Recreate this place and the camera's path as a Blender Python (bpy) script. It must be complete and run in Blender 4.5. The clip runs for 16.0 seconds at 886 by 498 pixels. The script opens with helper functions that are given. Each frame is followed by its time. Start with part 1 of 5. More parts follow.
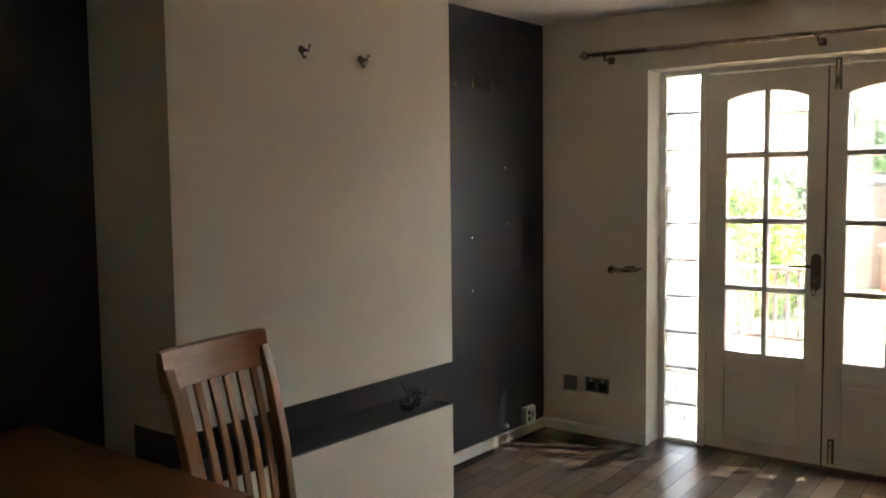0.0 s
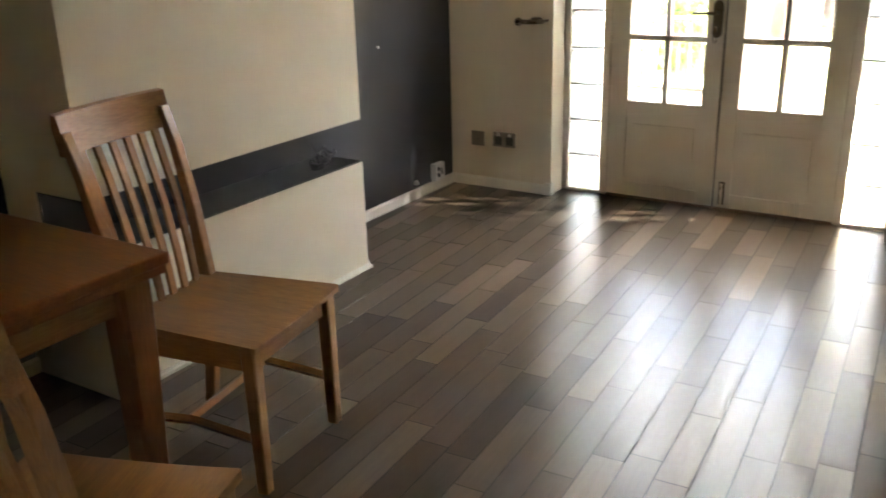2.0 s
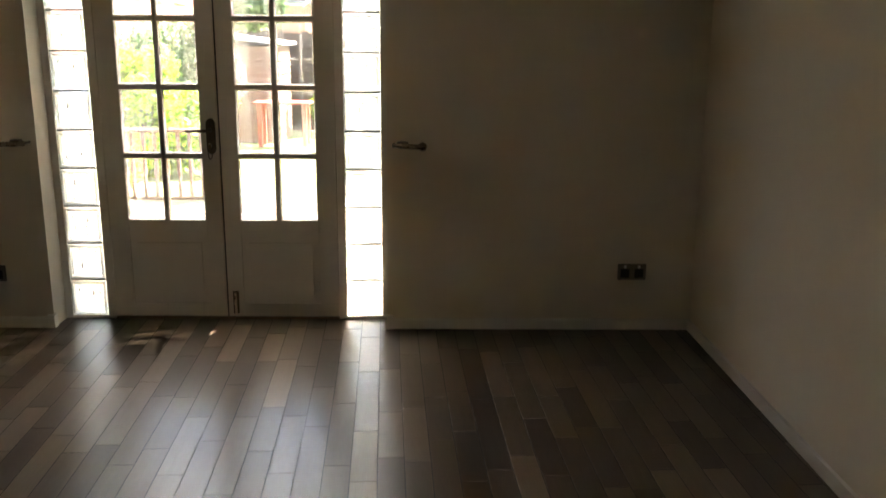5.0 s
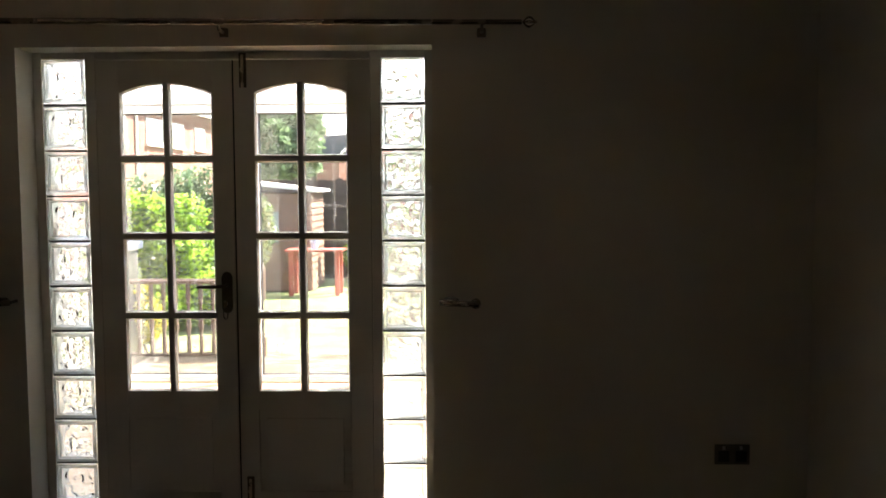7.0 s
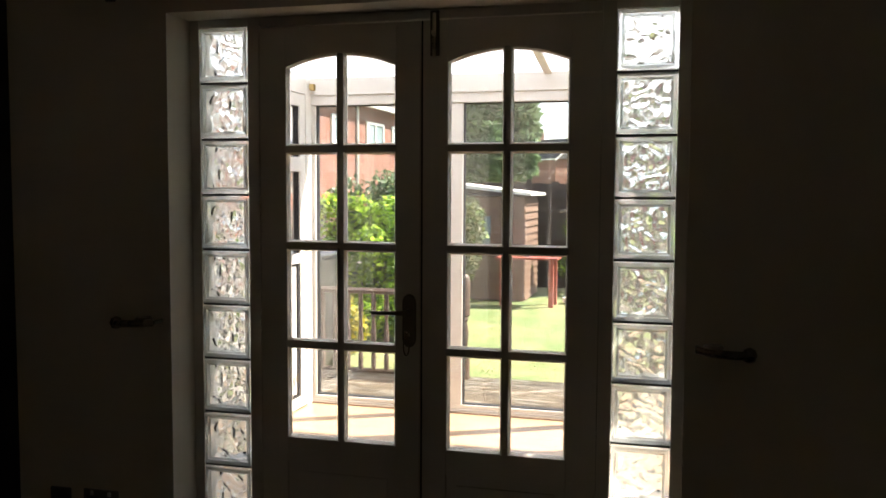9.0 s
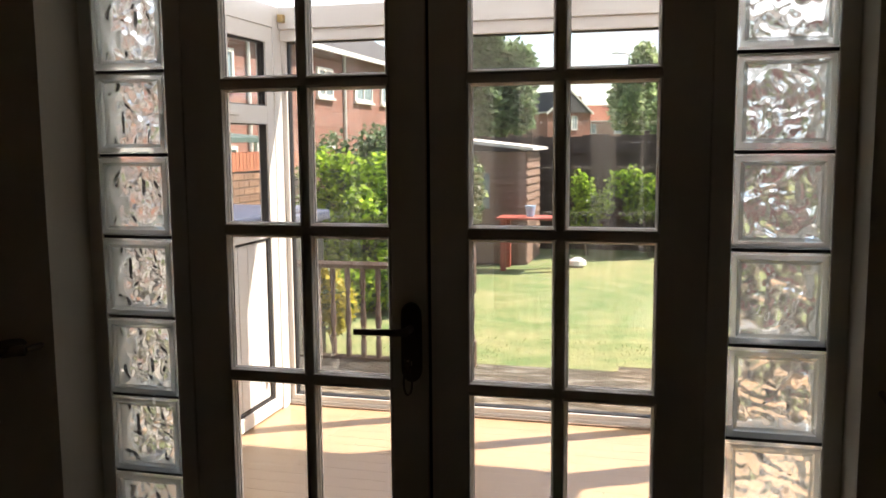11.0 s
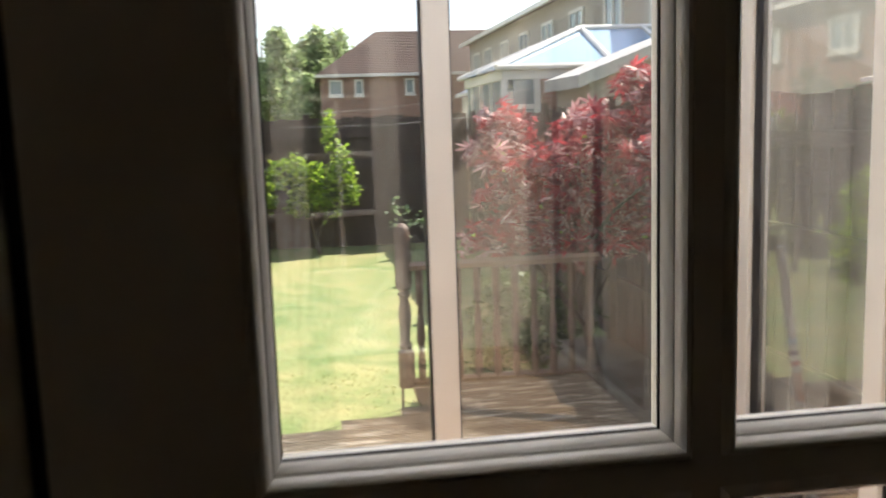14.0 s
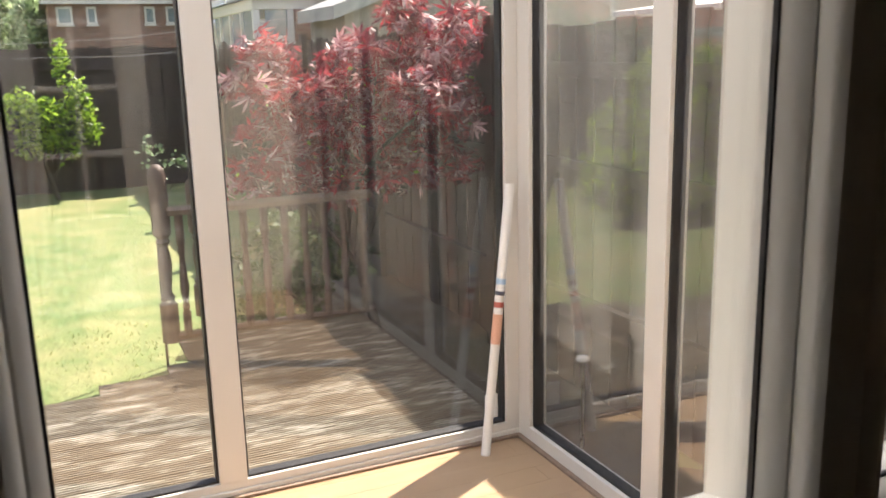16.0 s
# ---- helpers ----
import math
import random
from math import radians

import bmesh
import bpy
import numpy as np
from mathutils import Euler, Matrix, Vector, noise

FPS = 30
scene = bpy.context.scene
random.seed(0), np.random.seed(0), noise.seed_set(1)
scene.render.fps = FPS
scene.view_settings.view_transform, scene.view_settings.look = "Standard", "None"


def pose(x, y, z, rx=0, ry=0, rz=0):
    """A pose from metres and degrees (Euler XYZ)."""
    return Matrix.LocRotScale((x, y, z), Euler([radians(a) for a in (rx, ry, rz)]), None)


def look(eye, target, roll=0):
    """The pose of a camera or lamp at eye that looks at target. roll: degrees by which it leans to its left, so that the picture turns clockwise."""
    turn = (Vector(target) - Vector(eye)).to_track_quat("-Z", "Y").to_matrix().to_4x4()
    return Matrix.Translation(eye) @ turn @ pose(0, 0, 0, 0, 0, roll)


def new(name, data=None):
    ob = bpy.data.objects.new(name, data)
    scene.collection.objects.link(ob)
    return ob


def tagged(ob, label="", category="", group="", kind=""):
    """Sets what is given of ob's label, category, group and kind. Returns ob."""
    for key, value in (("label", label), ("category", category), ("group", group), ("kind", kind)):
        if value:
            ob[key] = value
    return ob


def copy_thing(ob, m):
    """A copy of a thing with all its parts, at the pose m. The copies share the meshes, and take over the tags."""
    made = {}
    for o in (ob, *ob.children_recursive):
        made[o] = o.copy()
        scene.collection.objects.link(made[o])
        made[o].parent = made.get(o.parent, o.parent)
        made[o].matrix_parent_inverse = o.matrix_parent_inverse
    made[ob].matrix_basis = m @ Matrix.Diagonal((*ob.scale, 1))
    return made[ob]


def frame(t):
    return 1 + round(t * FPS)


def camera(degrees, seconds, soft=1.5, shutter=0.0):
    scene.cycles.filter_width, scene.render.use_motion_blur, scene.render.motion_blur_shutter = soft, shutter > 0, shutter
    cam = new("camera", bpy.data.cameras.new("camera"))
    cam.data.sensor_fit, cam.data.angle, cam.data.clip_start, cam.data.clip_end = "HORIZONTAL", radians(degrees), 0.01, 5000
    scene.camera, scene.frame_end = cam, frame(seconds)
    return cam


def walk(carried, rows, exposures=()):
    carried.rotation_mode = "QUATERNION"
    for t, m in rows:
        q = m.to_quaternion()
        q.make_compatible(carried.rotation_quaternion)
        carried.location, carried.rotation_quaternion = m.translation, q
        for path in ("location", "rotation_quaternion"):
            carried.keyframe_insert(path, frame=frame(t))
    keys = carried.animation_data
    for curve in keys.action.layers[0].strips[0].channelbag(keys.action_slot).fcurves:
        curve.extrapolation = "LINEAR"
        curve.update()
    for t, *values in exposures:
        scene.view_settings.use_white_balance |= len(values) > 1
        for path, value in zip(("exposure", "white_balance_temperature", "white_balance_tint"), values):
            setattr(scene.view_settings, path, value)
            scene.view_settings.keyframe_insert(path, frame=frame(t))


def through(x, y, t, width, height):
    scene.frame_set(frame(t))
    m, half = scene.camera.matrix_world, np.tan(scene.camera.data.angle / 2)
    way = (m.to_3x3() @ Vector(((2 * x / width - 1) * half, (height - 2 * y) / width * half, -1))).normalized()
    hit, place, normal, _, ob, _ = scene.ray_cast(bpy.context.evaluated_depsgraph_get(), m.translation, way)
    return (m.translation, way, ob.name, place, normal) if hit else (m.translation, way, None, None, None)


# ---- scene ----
cam = camera(53.36, 16.0, soft=1.6, shutter=0.3)
ROWS = [
    (0, pose(1.191, -4.583, 1.465, 85.56, 0.66, 38.03)),
    (0.5, pose(1.148, -4.563, 1.454, 80.80, 0.80, 39.62)),
    (1, pose(1.159, -4.570, 1.444, 77.44, 0.91, 40.13)),
    (1.5, pose(1.176, -4.575, 1.435, 73.44, 1.26, 38.19)),
    (2, pose(1.202, -4.590, 1.432, 70.24, 1.44, 31.91)),
    (2.5, pose(1.193, -4.577, 1.432, 68.46, 1.05, 24.53)),
    (3, pose(1.177, -4.584, 1.437, 67.47, 0.67, 17.04)),
    (3.5, pose(1.137, -4.599, 1.445, 67.17, -0.09, 9.33)),
    (4, pose(1.122, -4.595, 1.457, 68.20, -0.63, 3.14)),
    (4.5, pose(1.109, -4.599, 1.481, 71.71, -0.79, 0.23)),
    (5, pose(1.107, -4.581, 1.508, 76.32, -0.40, -0.59)),
    (7.5, pose(0.985, -3.612, 1.460, 86.43, 0.74, 3.27)),
    (8, pose(0.971, -3.381, 1.452, 86.76, -0.28, 7.90)),
    (8.5, pose(0.939, -3.148, 1.448, 86.09, -0.79, 12.58)),
    (9, pose(0.863, -2.878, 1.448, 85.97, -0.28, 15.30)),
    (11.5, look((0.434, -1.641, 1.432), (-0.050, 0.278, 1.147), -1.0)),
    (12, look((0.318, -1.377, 1.412), (-0.047, 0.562, 1.084), -1.0)),
    (12.5, pose(0.182, -1.114, 1.404, 80.22, 1.89, 5.2)),
    (13, look((0.129, -0.855, 1.389), (0.084, 1.119, 1.066), -2.6)),
    (13.5, look((0.117, -0.598, 1.399), (0.178, 1.381, 1.115), -2.2)),
    (14, pose(0.119, -0.371, 1.404, 81.91, 1.88, -8.65)),
    (14.5, pose(0.104, -0.186, 1.405, 80.22, 1.35, -16.99)),
    (15, pose(0.0918, -0.147, 1.401, 78.67, 0.38, -21.37)),
    (15.5, pose(0.0907, -0.152, 1.398, 78.06, 0.45, -23.26)),
    (16, pose(0.1057, -0.1594, 1.388, 77.30, 1.42, -24.44)),
]
EXPOSURES = [(0, 5.2, 6500, 16), (0.6, 5.8, 6300, 17), (1.2, 6.1, 6400, 17), (2, 6.1, 6900, 15), (3, 5.7, 7200, 16), (4, 5.5, 7300, 16), (4.6, 5.25, 7300, 16),
             (5.2, 4.4, 7200, 16), (7.3, 3.2, 6700, 17), (9, 2.3, 6900, 18), (11.3, 1.75, 7100, 22), (12.5, 1.55, 7500, 22), (14, 1.8, 7000, 20), (15, 1.92, 7000, 20), (16, 1.92, 7000, 21)]
walk(cam, ROWS, EXPOSURES)

# ---- light ----
SUN_DIR = Vector((0.88, 0.47, 1.19)).normalized()
world = bpy.data.worlds.new("sky")
scene.world = world
world.use_nodes = True
wn, wl = world.node_tree.nodes, world.node_tree.links
wn.clear()
sky = wn.new("ShaderNodeTexSky")
sky.sky_type, sky.sun_disc = "NISHITA", False
sky.sun_elevation = math.asin(SUN_DIR.z)
sky.sun_rotation = math.atan2(SUN_DIR.x, SUN_DIR.y)
sky.dust_density, sky.ozone_density = 0.7, 1.6
wbg, wout = wn.new("ShaderNodeBackground"), wn.new("ShaderNodeOutputWorld")
wbg.inputs["Strength"].default_value = 0.12
cloud_co, cloud_map, cloud_tex, cloud_ramp, cloud_mix = (wn.new("ShaderNode" + k) for k in ("TexCoord", "Mapping", "TexNoise", "ValToRGB", "Mix"))
cloud_map.inputs["Scale"].default_value = (1.0, 1.0, 3.2)
cloud_tex.inputs["Scale"].default_value, cloud_tex.inputs["Detail"].default_value, cloud_tex.inputs["Roughness"].default_value = 3.4, 7.0, 0.55
cloud_ramp.color_ramp.elements[0].position, cloud_ramp.color_ramp.elements[1].position = 0.43, 0.63
cloud_mix.data_type = "RGBA"
cloud_mix.inputs[7].default_value = (3.3, 3.5, 3.9, 1)
wl.new(cloud_co.outputs["Generated"], cloud_map.inputs[0]), wl.new(cloud_map.outputs[0], cloud_tex.inputs["Vector"]), wl.new(cloud_tex.outputs[0], cloud_ramp.inputs[0])
wl.new(cloud_ramp.outputs[0], cloud_mix.inputs[0]), wl.new(sky.outputs[0], cloud_mix.inputs[6])
wl.new(cloud_mix.outputs[2], wbg.inputs[0]), wl.new(wbg.outputs[0], wout.inputs[0])
sun_data = bpy.data.lights.new("sun", "SUN")
sun_data.energy, sun_data.angle, sun_data.color = 4.4, radians(0.6), (1.0, 0.95, 0.86)
sun = new("sun", sun_data)
sun.matrix_world = look(SUN_DIR * 60, (0, 0, 0))


# ---- materials ----
def material(name):
    m = bpy.data.materials.new(name)
    m.use_nodes = True
    n, l = m.node_tree.nodes, m.node_tree.links
    return m, n, l, n["Principled BSDF"]


def ramp(n, l, source, stops):
    r = n.new("ShaderNodeValToRGB")
    while len(r.color_ramp.elements) < len(stops):
        r.color_ramp.elements.new(0.5)
    for e, (p, c) in zip(r.color_ramp.elements, stops):
        e.position, e.color = p, (*c, 1)
    l.new(source, r.inputs[0])
    return r.outputs[0]


def mixed(n, l, fac, a, b, kind="MIX"):
    x = n.new("ShaderNodeMix")
    x.data_type, x.blend_type = "RGBA", kind
    for i, v in ((0, fac), (6, a), (7, b)):
        if isinstance(v, (int, float)):
            x.inputs[i].default_value = v
        elif isinstance(v, tuple):
            x.inputs[i].default_value = (*v, 1)
        else:
            l.new(v, x.inputs[i])
    return x.outputs[2]


def noise_tex(n, l, scale, detail=4.0, stretch=(1, 1, 1), rough=0.55, source="Object", shift=False):
    co, mp, tx = n.new("ShaderNodeTexCoord"), n.new("ShaderNodeMapping"), n.new("ShaderNodeTexNoise")
    mp.inputs["Scale"].default_value = stretch
    l.new(co.outputs[source], mp.inputs[0])
    if shift:
        info, mul = n.new("ShaderNodeObjectInfo"), n.new("ShaderNodeVectorMath")
        mul.operation = "SCALE"
        mul.inputs[0].default_value, = ((37.0, 53.0, 19.0),)
        l.new(info.outputs["Random"], mul.inputs["Scale"])
        l.new(mul.outputs[0], mp.inputs["Location"])
    tx.inputs["Scale"].default_value, tx.inputs["Detail"].default_value, tx.inputs["Roughness"].default_value = scale, detail, rough
    l.new(mp.outputs[0], tx.inputs["Vector"])
    return tx.outputs[0]


def surface(name, color, rough=0.6, var=0.12, scale=3.0, fine=60.0, bump=0.1, metal=0.0, stretch=(1, 1, 1), spread=0.0, coat=0.0, dist=0.004):
    """Paint, plaster, plastic, metal: broad and fine variation, fine relief, and a shift from piece to piece (spread)."""
    m, n, l, p = material(name)
    lo, hi = tuple(c * (1 - var) for c in color), tuple(min(1, c * (1 + var)) for c in color)
    broad, grain = noise_tex(n, l, scale, 5, stretch, shift=spread > 0), noise_tex(n, l, fine, 3, stretch, shift=spread > 0)
    col = ramp(n, l, broad, [(0.3, lo), (0.7, hi)])
    col = mixed(n, l, 0.35 * min(1, var * 4), col, ramp(n, l, grain, [(0.35, lo), (0.65, hi)]))
    if spread:
        info = n.new("ShaderNodeObjectInfo")
        col = mixed(n, l, spread, col, ramp(n, l, info.outputs["Random"], [(0.0, tuple(c * 0.45 for c in color)), (1.0, tuple(min(1, c * 1.6) for c in color))]))
    l.new(col, p.inputs["Base Color"])
    p.inputs["Metallic"].default_value, p.inputs["Coat Weight"].default_value = metal, coat
    rr = n.new("ShaderNodeMapRange")
    rr.inputs["To Min"].default_value, rr.inputs["To Max"].default_value = max(0.03, rough - 0.1), min(1, rough + 0.1)
    l.new(broad, rr.inputs[0]), l.new(rr.outputs[0], p.inputs["Roughness"])
    if bump:
        b = n.new("ShaderNodeBump")
        b.inputs["Strength"].default_value, b.inputs["Distance"].default_value = bump, dist
        l.new(grain, b.inputs["Height"]), l.new(b.outputs[0], p.inputs["Normal"])
    return m


def wood(name, dark, light, rough=0.4, axis=(1, 1, 1), spread=0.0, palette=None, bump=0.15, scale=6.0, coat=0.0, sheen=0.1, spec=0.5):
    """Timber with a drawn-out grain; palette: tones that pieces take at random."""
    m, n, l, p = material(name)
    g1 = noise_tex(n, l, scale, 6, axis, 0.6, shift=True)
    g2 = noise_tex(n, l, scale * 9, 4, axis, 0.6, shift=True)
    col = ramp(n, l, g1, [(0.32, dark), (0.68, light)])
    col = mixed(n, l, 0.4, col, ramp(n, l, g2, [(0.35, dark), (0.65, light)]))
    if palette:
        info = n.new("ShaderNodeObjectInfo")
        tone = ramp(n, l, info.outputs["Random"], palette)
        col = mixed(n, l, 1.0, tone, mixed(n, l, 0.75, (0.75, 0.75, 0.75), ramp(n, l, mixed(n, l, 0.5, g1, g2), [(0.3, (0.68, 0.66, 0.64)), (0.7, (1.02, 1.01, 1.0))])), "MULTIPLY")
    l.new(col, p.inputs["Base Color"])
    rr = n.new("ShaderNodeMapRange")
    rr.inputs["To Min"].default_value, rr.inputs["To Max"].default_value = rough - sheen, rough + sheen
    l.new(g1, rr.inputs[0]), l.new(rr.outputs[0], p.inputs["Roughness"])
    p.inputs["Coat Weight"].default_value, p.inputs["Specular IOR Level"].default_value = coat, spec
    b = n.new("ShaderNodeBump")
    b.inputs["Strength"].default_value, b.inputs["Distance"].default_value = bump, 0.002
    l.new(g2, b.inputs["Height"]), l.new(b.outputs[0], p.inputs["Normal"])
    return m


def pane_glass(name, haze=0.0, tint=(0.97, 0.985, 0.975), streak=6.0, ior=1.52):
    """Clear sheet glass with Fresnel gloss; haze: dust and wiped streaks on it."""
    m, n, l, p = material(name)
    n.remove(p)
    out = n["Material Output"]
    tr, gl, mx, lw = n.new("ShaderNodeBsdfTransparent"), n.new("ShaderNodeBsdfGlossy"), n.new("ShaderNodeMixShader"), n.new("ShaderNodeLayerWeight")
    pw, fr = n.new("ShaderNodeMath"), n.new("ShaderNodeMapRange")
    pw.operation, pw.inputs[1].default_value = "POWER", 5.0
    l.new(lw.outputs["Facing"], pw.inputs[0]), l.new(pw.outputs[0], fr.inputs[0])
    tr.inputs[0].default_value = (*tint, 1)
    gl.inputs["Roughness"].default_value = 0.02
    lw.inputs[0].default_value = 0.5
    fr.inputs["To Min"].default_value = ((ior - 1) / (ior + 1)) ** 2
    l.new(fr.outputs[0], mx.inputs[0]), l.new(tr.outputs[0], mx.inputs[1]), l.new(gl.outputs[0], mx.inputs[2])
    last = mx.outputs[0]
    if haze:
        df, ts, mh, md = n.new("ShaderNodeBsdfDiffuse"), n.new("ShaderNodeBsdfTranslucent"), n.new("ShaderNodeMixShader"), n.new("ShaderNodeMixShader")
        md.inputs[0].default_value = 0.6
        for s in (df, ts):
            s.inputs[0].default_value = (0.75, 0.74, 0.7, 1)
        l.new(df.outputs[0], md.inputs[1]), l.new(ts.outputs[0], md.inputs[2])
        a = noise_tex(n, l, streak, 4, (1, 1, 0.06))
        b = noise_tex(n, l, 2.2, 5)
        c = n.new("ShaderNodeMath")
        c.operation = "MULTIPLY"
        l.new(ramp(n, l, a, [(0.4, (0.25, 0.25, 0.25)), (0.68, (1, 1, 1))]), c.inputs[0])
        l.new(ramp(n, l, b, [(0.3, (haze * 0.5,) * 3), (0.72, (haze * 1.7,) * 3)]), c.inputs[1])
        l.new(c.outputs[0], mh.inputs[0]), l.new(last, mh.inputs[1]), l.new(md.outputs[0], mh.inputs[2])
        last = mh.outputs[0]
    l.new(last, out.inputs[0])
    return m


def frosted(name, color, clear=0.3, gloss=0.08, rough=0.25):
    """Milky glass or polycarbonate: partly clear, partly scattering."""
    m, n, l, p = material(name)
    n.remove(p)
    tr, ts, df, gl = n.new("ShaderNodeBsdfTransparent"), n.new("ShaderNodeBsdfTranslucent"), n.new("ShaderNodeBsdfDiffuse"), n.new("ShaderNodeBsdfGlossy")
    for s in (tr, ts, df):
        s.inputs[0].default_value = (*color, 1)
    gl.inputs["Roughness"].default_value = rough
    a, b, c = n.new("ShaderNodeMixShader"), n.new("ShaderNodeMixShader"), n.new("ShaderNodeMixShader")
    a.inputs[0].default_value, b.inputs[0].default_value, c.inputs[0].default_value = 0.12, clear, gloss
    l.new(ts.outputs[0], a.inputs[1]), l.new(df.outputs[0], a.inputs[2])
    l.new(a.outputs[0], b.inputs[1]), l.new(tr.outputs[0], b.inputs[2])
    l.new(b.outputs[0], c.inputs[1]), l.new(gl.outputs[0], c.inputs[2])
    l.new(c.outputs[0], n["Material Output"].inputs[0])
    return m


def solid_glass(name, scatter=0.05):
    """Pressed glass: clear, with a faint milkiness that spreads part of the light."""
    m, n, l, p = material(name)
    p.inputs["Base Color"].default_value = (0.97, 1.0, 0.985, 1)
    p.inputs["Transmission Weight"].default_value, p.inputs["Roughness"].default_value, p.inputs["IOR"].default_value = 1.0, 0.01, 1.5
    ts, mx = n.new("ShaderNodeBsdfTranslucent"), n.new("ShaderNodeMixShader")
    ts.inputs[0].default_value = (0.95, 0.97, 0.96, 1)
    mx.inputs[0].default_value = scatter
    l.new(p.outputs[0], mx.inputs[1]), l.new(ts.outputs[0], mx.inputs[2]), l.new(mx.outputs[0], n["Material Output"].inputs[0])
    return m


def leaf_material(name, dark, light, through=0.35):
    m, n, l, p = material(name)
    geo = n.new("ShaderNodeNewGeometry")
    col = ramp(n, l, geo.outputs["Random Per Island"], [(0.0, dark), (0.75, light), (1.0, tuple(min(1, c * 1.5) for c in light))])
    l.new(col, p.inputs["Base Color"])
    p.inputs["Roughness"].default_value = 0.45
    ts, mx = n.new("ShaderNodeBsdfTranslucent"), n.new("ShaderNodeMixShader")
    l.new(col, ts.inputs[0])
    mx.inputs[0].default_value = through
    l.new(p.outputs[0], mx.inputs[1]), l.new(ts.outputs[0], mx.inputs[2]), l.new(mx.outputs[0], n["Material Output"].inputs[0])
    return m


def brickwork(name, brick, mortar, scale=1.0):
    """Brick courses for walls that stay far off; coordinates run along the wall and up."""
    m, n, l, p = material(name)
    co, sep, add, cmb = n.new("ShaderNodeTexCoord"), n.new("ShaderNodeSeparateXYZ"), n.new("ShaderNodeMath"), n.new("ShaderNodeCombineXYZ")
    l.new(co.outputs["Object"], sep.inputs[0]), l.new(sep.outputs[0], add.inputs[0]), l.new(sep.outputs[1], add.inputs[1])
    l.new(add.outputs[0], cmb.inputs[0]), l.new(sep.outputs[2], cmb.inputs[1])
    b = n.new("ShaderNodeTexBrick")
    b.inputs["Scale"].default_value = scale
    b.inputs["Brick Width"].default_value, b.inputs["Row Height"].default_value, b.inputs["Mortar Size"].default_value = 0.225, 0.075, 0.006
    b.inputs["Color1"].default_value, b.inputs["Color2"].default_value = (*[c * 0.75 for c in brick], 1), (*[min(1, c * 1.2) for c in brick], 1)
    b.inputs["Mortar"].default_value = (*mortar, 1)
    l.new(cmb.outputs[0], b.inputs["Vector"])
    stain = ramp(n, l, noise_tex(n, l, 0.6, 5), [(0.3, (0.75, 0.75, 0.75)), (0.7, (1, 1, 1))])
    l.new(mixed(n, l, 1.0, b.outputs[0], stain, "MULTIPLY"), p.inputs["Base Color"])
    p.inputs["Roughness"].default_value = 0.85
    return m


M_WALL = surface("cream_emulsion", (0.74, 0.67, 0.55), 0.75, 0.05, 1.3, 220, 0.12)
M_BLACK = surface("charcoal_emulsion", (0.034, 0.033, 0.036), 0.5, 0.15, 1.5, 200, 0.15)
M_CEIL = surface("white_ceiling_paint", (0.85, 0.83, 0.8), 0.85, 0.04, 1.2, 120, 0.15)
M_GLOSS = surface("white_gloss_paint", (0.74, 0.71, 0.64), 0.38, 0.06, 2.5, 90, 0.06)
M_DOOR = surface("cream_door_paint", (0.74, 0.7, 0.62), 0.42, 0.07, 2.2, 80, 0.08)
M_PVC = surface("white_plastic_frame", (0.62, 0.6, 0.56), 0.32, 0.05, 2.0, 40, 0.03)
M_GASKET = surface("black_rubber", (0.015, 0.015, 0.016), 0.6, 0.1)
M_STEEL = surface("brushed_nickel", (0.78, 0.7, 0.57), 0.28, 0.12, 12, 160, 0.05, 1.0)
M_NICKEL = surface("tarnished_nickel", (0.27, 0.22, 0.17), 0.26, 0.15, 12, 160, 0.05, 1.0)
M_DARKSTEEL = surface("aged_bronze_metal", (0.16, 0.13, 0.1), 0.42, 0.2, 12, 120, 0.05, 1.0)
M_SOCKET = surface("dull_steel_plate", (0.2, 0.18, 0.16), 0.45, 0.12, 12, 160, 0.05, 0.6)
M_PLASTIC = surface("white_plastic", (0.78, 0.78, 0.76), 0.35, 0.03)
M_BLKPLASTIC = surface("black_plastic", (0.02, 0.02, 0.02), 0.4, 0.1)
M_OAK_X = wood("oak_lengthwise", (0.22, 0.085, 0.022), (0.43, 0.2, 0.068), 0.33, (1, 9, 9), scale=2.5, coat=0.15)
M_OAK_Y = wood("oak_crosswise", (0.22, 0.085, 0.022), (0.43, 0.2, 0.068), 0.33, (9, 1, 9), scale=2.5, coat=0.15)
M_OAK_Z = wood("oak_upright", (0.22, 0.085, 0.022), (0.43, 0.2, 0.068), 0.33, (9, 9, 1), scale=2.5, coat=0.15)
M_TABLE = wood("dark_oak_top", (0.17, 0.05, 0.013), (0.31, 0.11, 0.03), 0.4, (1, 8, 8), scale=2.2, spec=0.3)
M_TABLEZ = wood("dark_oak_upright", (0.16, 0.055, 0.016), (0.28, 0.11, 0.035), 0.45, (8, 8, 1), scale=2.2, spec=0.3)
M_PLANK = wood("weathered_laminate", (0.2, 0.16, 0.12), (0.4, 0.33, 0.26), 0.29, (9, 0.5, 9), scale=3.2, bump=0.004, sheen=0.02, spec=0.22,
               palette=[(0.0, (0.06, 0.042, 0.031)), (0.2, (0.098, 0.07, 0.05)), (0.6, (0.138, 0.1, 0.072)), (0.85, (0.18, 0.134, 0.096)), (1.0, (0.235, 0.177, 0.126))])
M_JOINT = surface("joint_shadow", (0.02, 0.018, 0.016), 0.8, 0.1)
